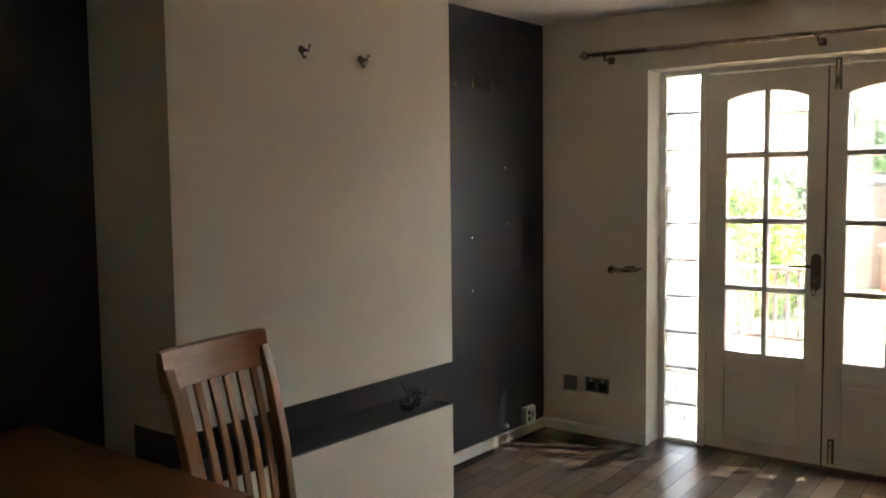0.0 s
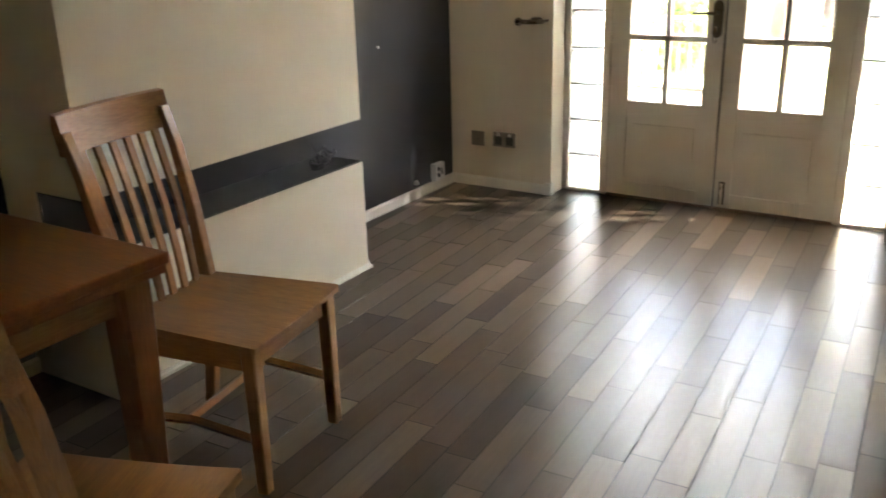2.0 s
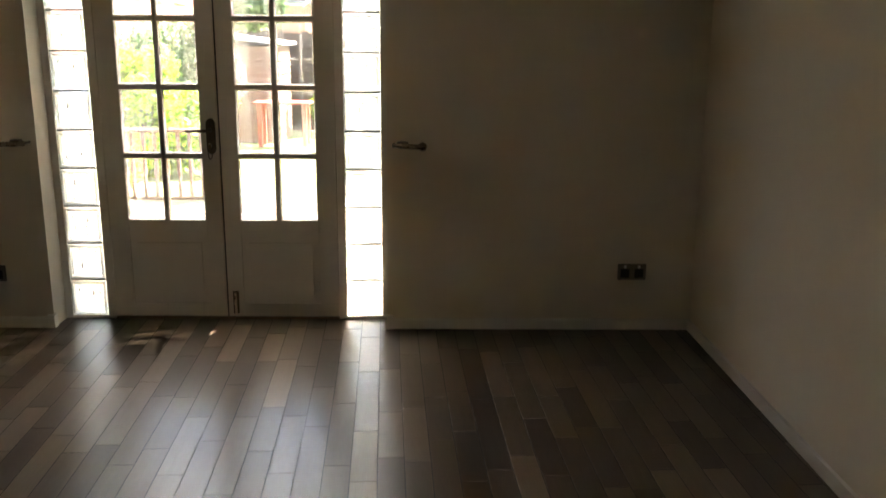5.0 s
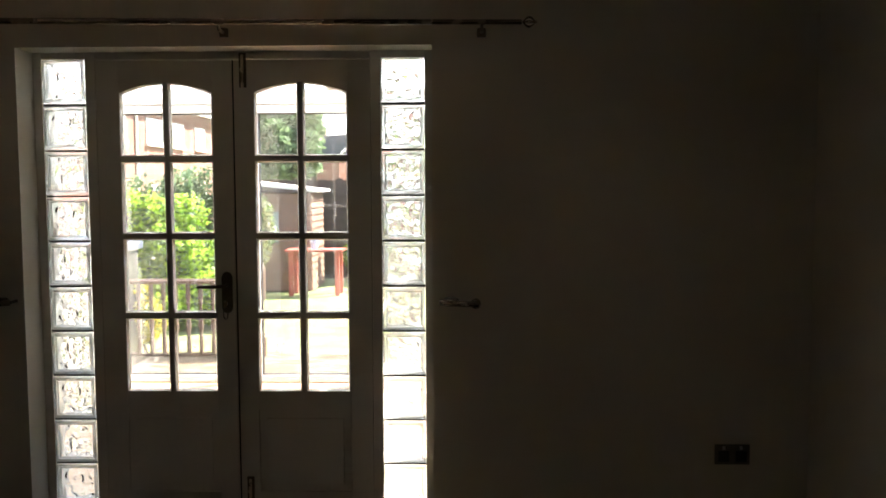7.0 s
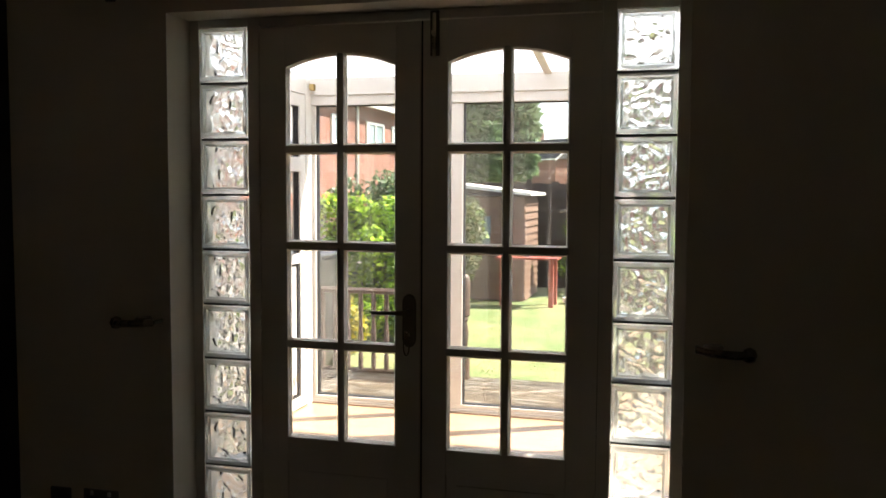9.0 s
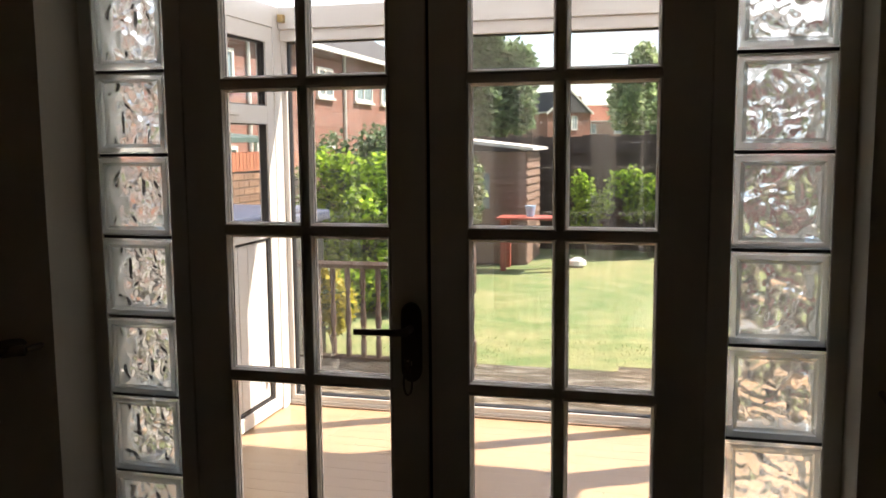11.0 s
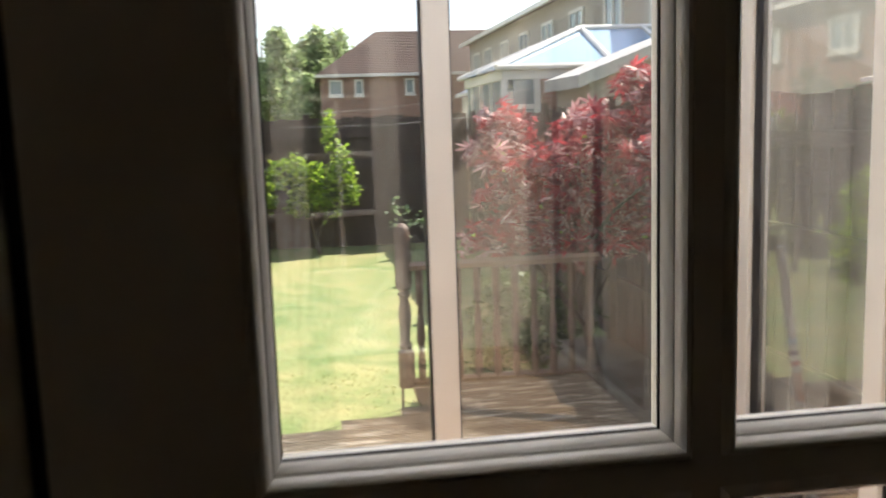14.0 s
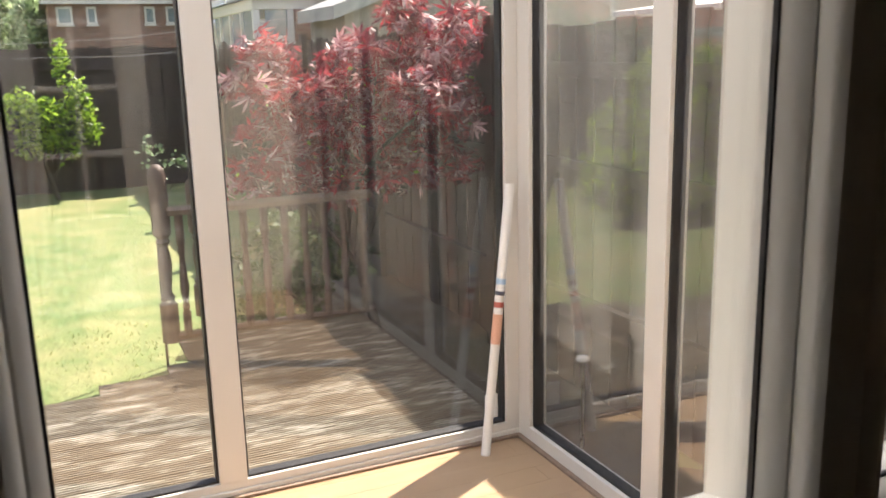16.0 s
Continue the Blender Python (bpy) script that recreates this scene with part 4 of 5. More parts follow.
for k in range(4):
    x0, x1 = -1.6 + 0.83 * k, -1.6 + 0.83 * (k + 1) - 0.01
    bm = bmesh.new()
    prism(bm, [(2.62, roof_z(2.62)), (0.1, roof_z(0.1)), (0.1, roof_z(0.1) + 0.012), (2.62, roof_z(2.62) + 0.012)], "x", x0, x1)
    part("roof_sheet", bm, M_ROOFGLASS, roof)
for k in range(5):
    x = -1.6 + 0.83 * k
    bm = prism(bmesh.new(), [(2.58, roof_z(2.58) - 0.004), (0.1, roof_z(0.1) - 0.004), (0.1, roof_z(0.1) - 0.06), (2.58, roof_z(2.58) - 0.045)], "x", x - 0.025, x + 0.025)
    part("roof_bar", bm, M_PVC, roof)
structure("wall_outside", boxes((-1.75, -1.55, 0.1, 0.16, -0.3, 2.7), (1.63, 1.8, 0.1, 0.16, -0.3, 2.7), (-1.75, 1.8, 0.1, 0.16, 2.62, 3.2), (-4.5, -1.75, 0.1, 0.3, -0.3, 3.2), (1.8, 4.5, 0.1, 0.3, -0.3, 3.2)), M_BRICK, "red brick back wall of the house", "wall")

rod_ob = thing("cleaning_stick", "white plastic tube with printed band leaning in the corner", "stick")
p0, p1 = Vector((1.375, 2.36, 0.02)), Vector((1.5, 2.4, 0.95))
part("tube", tube([p0, p0.lerp(p1, 0.5), p1], 0.016, 12), M_PLASTIC, rod_ob, "", True)
for a, b, mm in ((0.42, 0.53, surface("pale_orange_print", (0.75, 0.42, 0.3), 0.4, 0.1)), (0.555, 0.575, M_RED), (0.6, 0.615, M_GREYBLUE), (0.64, 0.66, M_BLUE)):
    part("printed_band", tube([p0.lerp(p1, a), p0.lerp(p1, b)], 0.0168, 12), mm, rod_ob)
tagged(part("vent_sticker", boxes((1.44, 1.49, 2.484, 2.488, 0.09, 0.18), bevel=0.001), M_PLASTIC), "small white square sticker on the porch pane", "sticker")

grime = thing("baseboard_porch", "grimy timber edging along the porch floor", "edging", kind="structure")
part("edging", boxes((-1.5, 1.56, 2.432, 2.45, 0.02, 0.03), bevel=0.002), M_RAIL, grime)
part("edging", boxes((1.542, 1.56, 0.15, 2.432, 0.02, 0.03), bevel=0.002), M_RAIL, grime)
solar = thing("solar_light", "small white-capped solar garden light on a thin stem", "garden light", Matrix.Translation((1.86, 2.5, -0.3)))
part("stem", tube([(0, 0, 0), (0.005, 0, 0.54)], 0.006, 6), M_STEEL, solar)
part("cap", lathe([(0.006, 0.53), (0.028, 0.54), (0.022, 0.552), (0.003, 0.558)], 12), M_FELT, solar)

# ---- deck ----
LAWN = -0.3


def deck_left(y):
    if y < 3.68:
        return -2.7
    if y < 3.97:
        return 0.02 + (y - 3.68) * 2.4
    return 0.62 + max(0, y - 4.35) * 0.55


deck = thing("deck", "weathered grooved timber deck in front of the porch", "deck", kind="structure")
part("joists", boxes((-2.68, 1.6, 2.56, 3.66, -0.3, -0.05), (0.66, 1.6, 3.66, 4.36, -0.3, -0.05)), M_SOIL, deck)
for k in range(15):
    y0 = 2.545 + 0.128 * k
    bm = bmesh.new()
    pts = []
    for i in range(7):
        g = y0 + 0.0178 * i
        pts += [(g, -0.02), (g + 0.0105, -0.02), (g + 0.0125, -0.0275), (g + 0.0158, -0.0275)]
    pts += [(y0 + 0.124, -0.02), (y0 + 0.124, -0.045), (y0, -0.045)]
    prism(bm, pts, "x", deck_left(y0 + 0.06), 1.6)
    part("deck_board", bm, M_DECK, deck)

POST = [(0.045, 0), (0.045, 0.2), (0.03, 0.215), (0.038, 0.235), (0.022, 0.26), (0.03, 0.34), (0.036, 0.4), (0.03, 0.46), (0.022, 0.5), (0.036, 0.52), (0.026, 0.54), (0.045, 0.56), (0.045, 0.84), (0.04, 0.88), (0.02, 0.905), (0.002, 0.91)]
SPIN = [(0.021, 0), (0.021, 0.12), (0.014, 0.135), (0.021, 0.15), (0.013, 0.17), (0.024, 0.25), (0.017, 0.36), (0.012, 0.42), (0.021, 0.44), (0.014, 0.46), (0.021, 0.48), (0.021, 0.62)]


def spindle_rail(name, label, a, b, n, z=0.63, cap=None):
    r = thing(name, label, "railing")
    d = (Vector(b) - Vector(a))
    # cap: a paler timber that paints light falling on the handrail.
    part("handrail", tube([(a[0], a[1], z), (b[0], b[1], z)], 0.028, 6), cap or M_TURNED, r)
    part("foot_rail", tube([(a[0], a[1], 0.0), (b[0], b[1], 0.0)], 0.02, 6), M_TURNED, r)
    me = mesh_of("spindle", lathe(SPIN, 8), M_TURNED, True)
    for k in range(n):
        p = Vector(a) + d * ((k + 0.5) / n)
        part("spindle", me, None, r, m=Matrix.Translation((p.x, p.y, 0)))
    return r


spindle_rail("deck_railing", "weathered timber railing with turned spindles on the deck", (-2.7, 3.6), (-0.78, 3.62), 18)
# Same timber as its spindles; M_RAIL only paints the handrail as lit.
spindle_rail("deck_railing", "dark timber railing with turned spindles and light-toned lit handrail beside the maple", (0.62, 4.32), (1.68, 4.3), 10, 0.645, M_RAIL)
for x, y, h in ((0.59, 4.34, 1.0), (0.82, 4.75, 0.86), (-0.74, 3.62, 0.9)):
    me = mesh_of("newel_post", lathe([(r, z * h) for r, z in POST], 12), M_TURNED, True)
    tagged(part("newel_post", me, None, m=Matrix.Translation((x, y, -0.03))), "turned brown timber newel post on the deck", "post", "newel posts")

# ---- garden ----
bed = bmesh.new()
bmesh.ops.create_grid(bed, x_segments=14, y_segments=60, size=0.5)
for v in bed.verts:
    x, y = 2.0 + v.co.x * 0.8, 3.8 + v.co.y * 4.6
    v.co = Vector((x, y, -0.27 + 0.05 * noise.noise(Vector((x * 3, y * 3, 0)))))
structure("flower_bed", bed, M_SOIL, "bare shaded earth between the deck and the fence", "ground")
bm = bmesh.new()
bmesh.ops.create_grid(bm, x_segments=90, y_segments=90, size=1)
for v in bm.verts:
    x, y = v.co.x, v.co.y
    r = max(abs(x), abs(y))
    k = 14 if r < 0.6 else 14 + (r - 0.6) * 5000
    v.co.x, v.co.y = x * k, y * k + 9
    v.co.z = LAWN + 0.03 * noise.noise(Vector((v.co.x * 0.5, v.co.y * 0.5, 1)))
structure("ground", bm, M_GRASS, "mown grass lawn with drier yellow patches", "ground")


def grass(n, seed):
    rnd = random.Random(seed)
    verts, faces = [], []
    for _ in range(n):
        y = 3.5 + 2.2 * rnd.random() ** 2.2
        x = rnd.uniform(-3.4, 2.2)
        if x > deck_left(y) - 0.03 and y < 5.2 and (y < 3.7 or x > 0.4):
            continue
        a, h = rnd.uniform(0, 6.3), rnd.uniform(0.008, 0.026) * (1.2 + 0.8 * noise.noise(Vector((x, y, 0))))
        w = 0.004 + 0.0008 * y
        i = len(verts)
        verts += [(x - w * math.cos(a), y - w * math.sin(a), LAWN - 0.01), (x + w * math.cos(a), y + w * math.sin(a), LAWN - 0.01), (x + rnd.gauss(0, 0.018), y + rnd.gauss(0, 0.018), LAWN + h)]
        faces.append((i, i + 1, i + 2))
    me = bpy.data.meshes.new("grass")
    me.from_pydata(verts, [], faces)
    me.materials.append(M_BLADE)
    return tagged(new("grass", me), "short green and straw coloured grass blades", "grass", kind="stuff")


grass(9000, 3)


def leaf_cloud(n, clumps, size, seed, shape="leaf", droop=0.0):
    """Leaves scattered through clumps (centre, radii), denser towards the outside."""
    rnd = random.Random(seed)
    verts, faces = [], []
    weights = [r[0] * r[1] * r[2] for _, r in clumps]
    for _ in range(n):
        (c, r) = rnd.choices(clumps, weights)[0]
        while True:
            d = Vector((rnd.uniform(-1, 1), rnd.uniform(-1, 1), rnd.uniform(-1, 1)))
            if 0.05 < d.length < 1:
                break
        d = d.normalized() * (d.length ** 0.45) * rnd.uniform(0.75, 1.12)
        p = Vector(c) + Vector((d.x * r[0], d.y * r[1], d.z * r[2]))
        s = size * rnd.uniform(0.6, 1.3)
        q = Euler((rnd.gauss(0, 0.7) - droop, rnd.gauss(0, 0.7), rnd.uniform(0, 6.3))).to_matrix()
        i = len(verts)
        if shape == "palm":
            for k in range(7):
                a = radians(-111 + 37 * k)
                ln = s * (1.0, 0.92, 0.72, 0.42)[abs(k - 3)]
                t, u = Vector((math.sin(a), math.cos(a), -0.3 * abs(math.sin(a)) - 0.12)), Vector((math.cos(a), -math.sin(a), 0))
                b = len(verts)
                for w in (Vector((0, 0, 0)), t * ln * 0.5 + u * s * 0.095, t * ln, t * ln * 0.5 - u * s * 0.095):
                    verts.append(tuple(p + q @ w))
                faces.append((b, b + 1, b + 2, b + 3))
        else:
            for w in (Vector((0, 0, 0)), Vector((0.32 * s, 0.45 * s, 0.06 * s)), Vector((0, s, 0)), Vector((-0.32 * s, 0.45 * s, 0.06 * s))):
                verts.append(tuple(p + q @ w))
            faces.append((i, i + 1, i + 2, i + 3))
    me = bpy.data.meshes.new("crown")
    me.from_pydata(verts, [], faces)
    return me


def plant(name, label, cat, base, clumps, crowns, seed, trunk=0.03, limbs=7, group=""):
    """A shrub or tree: tapered trunk, limbs to its clumps, crowns of (material, leaves, size, shape)."""
    ob = thing(name, label, cat, group=group)
    rnd = random.Random(seed)
    b = Vector(base)
    top = Vector(clumps[0][0])
    mid = b.lerp(top, 0.5) + Vector((rnd.gauss(0, 0.05), rnd.gauss(0, 0.05), 0))
    part("trunk", tube([b, mid, top], [trunk, trunk * 0.75, trunk * 0.4], 8), M_BARK, ob)
    for c, r in rnd.sample(clumps, min(limbs, len(clumps))):
        st = b.lerp(top, rnd.uniform(0.25, 0.7))
        e = Vector(c)
        part("limb", tube([st, st.lerp(e, 0.5) + Vector((0, 0, 0.1 * (e - st).length)), e], [trunk * 0.5, trunk * 0.35, trunk * 0.12], 6), M_BARK, ob)
    for k, (mat, n, size, shape) in enumerate(crowns):
        me = leaf_cloud(n, clumps, size, seed * 7 + k, shape)
        me.materials.append(mat)
        part("crown", me, None, ob)
    return ob


def clumps_in(center, radii, n, seed, part_size=0.42):
    rnd = random.Random(seed)
    out = [(center, tuple(r * 0.55 for r in radii))]
    for _ in range(n):
        d = Vector((rnd.gauss(0, 1), rnd.gauss(0, 1), rnd.gauss(0, 1))).normalized() * rnd.uniform(0.55, 0.95)
        s = rnd.uniform(0.6, 1.15) * part_size
        out.append((tuple(center[i] + d[i] * radii[i] for i in range(3)), tuple(r * s for r in radii)))
    return out


acer = clumps_in((1.42, 4.45, 1.06), (0.52, 0.45, 0.46), 28, 11, 0.25) + clumps_in((2.05, 4.45, 1.2), (0.54, 0.5, 0.5), 30, 12, 0.25) + [((1.12, 4.42, 0.76), (0.24, 0.16, 0.12)), ((1.6, 4.42, 0.7), (0.3, 0.16, 0.12)), ((2.1, 4.3, 0.78), (0.28, 0.16, 0.12))]
plant("maple_shrub", "red-leaved japanese maple arching over the deck edge", "maple", (1.85, 4.75, LAWN), acer, [(M_ACER, 2000, 0.09, "palm"), (M_ACER_HIGHLIGHT, 950, 0.088, "palm"), (M_LEAF_LIME, 110, 0.04, "leaf")], 21, 0.035, 12)
lime = clumps_in((-2.72, 7.0, 0.42), (0.85, 0.6, 0.95), 30, 4, 0.3) + [((-2.5, 6.6, -0.02), (0.42, 0.3, 0.26)), ((-2.0, 6.7, 0.1), (0.4, 0.3, 0.32)), ((-1.75, 6.75, 0.15), (0.25, 0.25, 0.3))]
plant("laurel_shrub", "bright green spotted laurel shrub beyond the railing", "shrub", (-2.45, 7.0, LAWN), lime, [(M_LEAF_LIME, 12000, 0.085, "leaf"), (M_LEAF, 3000, 0.08, "leaf")], 31, 0.04, 8)
plant("tall_shrub", "tall grey-green shrub behind the laurel", "shrub", (-2.7, 8.1, LAWN), clumps_in((-2.9, 8.2, 0.95), (0.8, 0.6, 0.95), 24, 5, 0.3), [(M_LEAF_GREY, 8000, 0.075, "leaf")], 32, 0.05, 8)
plant("bronze_shrub", "tall bronze-green shrub beside the laurel", "shrub", (-2.0, 8.3, LAWN), clumps_in((-2.1, 8.3, 0.85), (0.42, 0.4, 0.95), 16, 15, 0.32), [(M_LEAF_BRONZE, 3800, 0.07, "leaf"), (M_LEAF, 900, 0.07, "leaf")], 38, 0.03, 6)
plant("yellow_shrub", "low yellow-leaved shrub beside the railing", "shrub", (-2.2, 4.9, LAWN), clumps_in((-2.15, 4.9, 0.1), (0.22, 0.25, 0.36), 9, 6, 0.42), [(M_LEAF_YEL, 1500, 0.06, "leaf"), (M_LEAF, 500, 0.06, "leaf")], 33, 0.02, 5)
plant("climbing_shrub", "leafy shrub trained by the shed", "shrub", (-2.35, 9.6, LAWN), clumps_in((-2.35, 9.6, 0.75), (0.4, 0.35, 0.95), 10, 8, 0.4), [(M_LEAF_GREY, 2600, 0.07, "leaf"), (M_LEAF_LIME, 700, 0.07, "leaf")], 34, 0.03, 6)
plant("fence_shrub", "light green upright shrub against the back fence", "shrub", (0.2, 11.7, LAWN), clumps_in((0.15, 11.7, 0.6), (0.6, 0.35, 0.62), 12, 9, 0.33) + [((0.4, 11.7, 1.35), (0.1, 0.1, 0.3)), ((0.55, 11.7, 0.9), (0.12, 0.12, 0.35))], [(M_LEAF_LIME, 3000, 0.075, "leaf"), (M_LEAF, 900, 0.07, "leaf")], 35, 0.03, 8)
plant("fence_shrub", "light green shrub beside the red table", "shrub", (-0.75, 11.6, LAWN), clumps_in((-0.75, 11.6, 0.45), (0.35, 0.3, 0.55), 8, 10, 0.38), [(M_LEAF_LIME, 1700, 0.07, "leaf"), (M_LEAF, 400, 0.07, "leaf")], 36, 0.025, 6)
# Added dark foliage that stands in for the maple's shade behind the railing.
plant("shade_shrub", "added dark small-leaved shrub standing in for shade behind the railing", "shrub", (1.5, 4.95, LAWN), clumps_in((1.45, 4.95, 0.12), (0.5, 0.3, 0.42), 12, 19, 0.4), [(M_LEAF, 3200, 0.05, "leaf")], 39, 0.02, 5)
plant("grey_sprig", "small pale-leaved plant by the newel post", "plant", (0.6, 4.75, LAWN), [((0.62, 4.75, 0.86), (0.07, 0.06, 0.13)), ((0.78, 4.8, 0.84), (0.08, 0.06, 0.06))], [(M_LEAF_GREY, 75, 0.038, "leaf")], 37, 0.008, 2)
# All trees but the first take the leaf colour with the haze painted in.
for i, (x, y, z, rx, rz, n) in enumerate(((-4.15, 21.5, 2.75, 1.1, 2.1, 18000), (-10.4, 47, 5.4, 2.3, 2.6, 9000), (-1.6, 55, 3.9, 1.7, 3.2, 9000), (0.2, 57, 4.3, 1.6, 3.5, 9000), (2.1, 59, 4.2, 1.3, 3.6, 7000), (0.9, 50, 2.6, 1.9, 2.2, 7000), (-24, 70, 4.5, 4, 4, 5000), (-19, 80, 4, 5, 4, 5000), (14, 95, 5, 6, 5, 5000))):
    plant("tree", "broad-leaved garden tree behind the houses" if i else "large dark-leaved tree beyond the shed", "tree", (x, y, LAWN), clumps_in((x, y, z), (rx, rx, rz), 20, 50 + i, 0.33), [(M_LEAF_GREY if i == 0 else M_LEAF_HAZED, n, 0.1 + 0.0055 * y, "leaf")], 60 + i, 0.2, 10, "garden trees")

# fences
def fence(name, label, along, at_, a, b, top, step=0.15, rail_mat=None):
    f = thing(name, label, "fence")
    n = int((b - a) / step)
    rnd = random.Random(len(name) + n)
    shapes = []
    for k in range(4):
        dz = 0.012 * k
        shapes.append(mesh_of("fence_board", boxes((0, step - 0.012, 0, 0.02, LAWN - 0.02, top - dz)) if along == "x" else boxes((0, 0.02, 0, step - 0.012, LAWN - 0.02, top - dz)), M_FENCE))
    for k in range(n):
        j = rnd.uniform(-0.004, 0.004)
        part("fence_board", rnd.choice(shapes), None, f, m=Matrix.Translation((a + k * step, at_ + j, 0) if along == "x" else (at_ + j, a + k * step, 0)))
    for z in (0.15, 0.8, 1.25):
        part("fence_rail", boxes((a, b, at_ - 0.05, at_ - 0.008, z, z + 0.07)) if along == "x" else boxes((at_ - 0.05, at_ - 0.008, a, b, z, z + 0.07)), rail_mat or M_RAIL, f)
    part("backing", boxes((a, b, at_ + 0.024, at_ + 0.032, LAWN, top - 0.05)) if along == "x" else boxes((at_ + 0.024, at_ + 0.032, a, b, LAWN, top - 0.05)), M_FENCE, f)
    k = a
    while k <= b:
        part("fence_post", boxes((k, k + 0.09, at_ - 0.1, at_ - 0.05, LAWN - 0.02, top + 0.04)) if along == "x" else boxes((at_ - 0.1, at_ - 0.05, k, k + 0.09, LAWN - 0.02, top + 0.04)), M_FENCE, f)
        k += 1.83
    return f


fence("back_fence", "dark brown boarded fence across the end of the garden", "x", 12.3, -3.6, 2.4, 1.55, rail_mat=M_FENCE)
fence("side_fence", "dark brown boarded fence along the garden side", "y", 2.4, 0.4, 12.3, 1.52, rail_mat=M_FENCE)

gw = thing("garden_wall", "brick garden wall with orange brick coping", "wall", kind="structure")
part("mortar_core", boxes((-3.86, -3.7, 1.0, 10.5, LAWN - 0.1, 1.16)), M_MORTAR, gw)
BR, CO = mesh_of("brick", boxes((-0.004, 0.01, 0, 0.215, 0, 0.065)), M_BRICKPC), mesh_of("coping_brick", boxes((-0.2, 0.02, 0, 0.068, 0, 0.19)), M_COPING)
for r in range(8):
    for k in range(28):
        part("brick", BR, None, gw, m=Matrix.Translation((-3.698, 3.0 + 0.225 * k + (0.112 if r % 2 else 0), 0.555 + 0.075 * r)))
rnd = random.Random(2)
for k in range(95):
    part("coping_brick", CO, None, gw, m=Matrix.Translation((-3.69, 2.8 + 0.076 * k, 1.165 + rnd.uniform(-0.003, 0.003))))
bin_ob = thing("storage_chest", "blue-grey plastic storage chest beside the porch", "storage chest", Matrix.Translation((-2.75, 3.95, -0.3)))
part("body", boxes((-0.5, 0.5, -0.7, 0.9, 0, 1.12), bevel=0.03), M_BLKPLASTIC, bin_ob)
part("lid", boxes((-0.54, 0.54, -0.75, 0.95, 1.12, 1.2), (-0.45, 0.45, -0.65, 0.85, 1.2, 1.24), bevel=0.02), M_GREYBLUE, bin_ob, "blue-grey lid")

shed = thing("garden_shed", "brown overlap-boarded shed with pale felt roof", "shed", Matrix.Translation((-2.1, 11.0, LAWN)))
for k in range(14):
    part("shed_board", prism(bmesh.new(), [(-0.6, 0.02 + 0.112 * k), (-0.645, 0.02 + 0.112 * k), (-0.615, 0.14 + 0.112 * k), (-0.6, 0.14 + 0.112 * k)], "x", -0.62, 0.62), M_SHED, shed)
    part("shed_board", prism(bmesh.new(), [(0.6, 0.02 + 0.112 * k), (0.645, 0.02 + 0.112 * k), (0.615, 0.14 + 0.112 * k), (0.6, 0.14 + 0.112 * k)], "y", -0.6, 0.6), M_SHED, shed)
part("shed_core", boxes((-0.6, 0.6, -0.6, 0.6, 0, 1.6)), M_FENCE, shed)
part("shed_roof", prism(bmesh.new(), [(-0.72, 1.78), (0.74, 1.62), (0.74, 1.66), (-0.72, 1.83)], "y", -0.75, 0.72), M_FELT, shed)
part("shed_window", boxes((-0.4, 0.1, -0.645, -0.635, 0.8, 1.3)), M_WINDOW, shed)
tab = thing("garden_table", "faded red wooden garden table on the lawn", "garden table", Matrix.Translation((-1.33, 9.95, LAWN)))
for k in range(5):
    part("top_board", boxes((-0.45, 0.45, -0.25 + 0.1 * k, -0.155 + 0.1 * k, 0.7, 0.73)), M_RED, tab)
for s in (-1, 1):
    for q in (-1, 1):
        part("leg", boxes((s * 0.36 - 0.035, s * 0.36 + 0.035, q * 0.18 - 0.03, q * 0.18 + 0.03, 0, 0.7)), M_RED, tab)
tagged(part("flower_pot", lathe([(0.05, 0), (0.07, 0.13), (0.075, 0.13), (0.075, 0.15), (0.06, 0.15)], 12, (-1.35, 9.95, LAWN + 0.73)), M_BLUE), "small light blue pot on the red table", "pot")
tagged(part("white_stone", lathe([(0.05, 0), (0.13, 0.04), (0.12, 0.1), (0.04, 0.14)], 10, (-0.75, 10.3, LAWN)), M_PLASTIC), "rounded white object on the lawn", "stone")
line = thing("washing_line", "thin white washing lines strung across the garden", "washing line")
for z0, z1 in ((1.58, 1.72), (1.42, 1.5)):
    part("cord", tube([(-0.3, 11.9, z0), (1.0, 10, (z0 + z1) / 2 - 0.05), (2.38, 8, z1)], 0.0014, 5), M_PLASTIC, line)


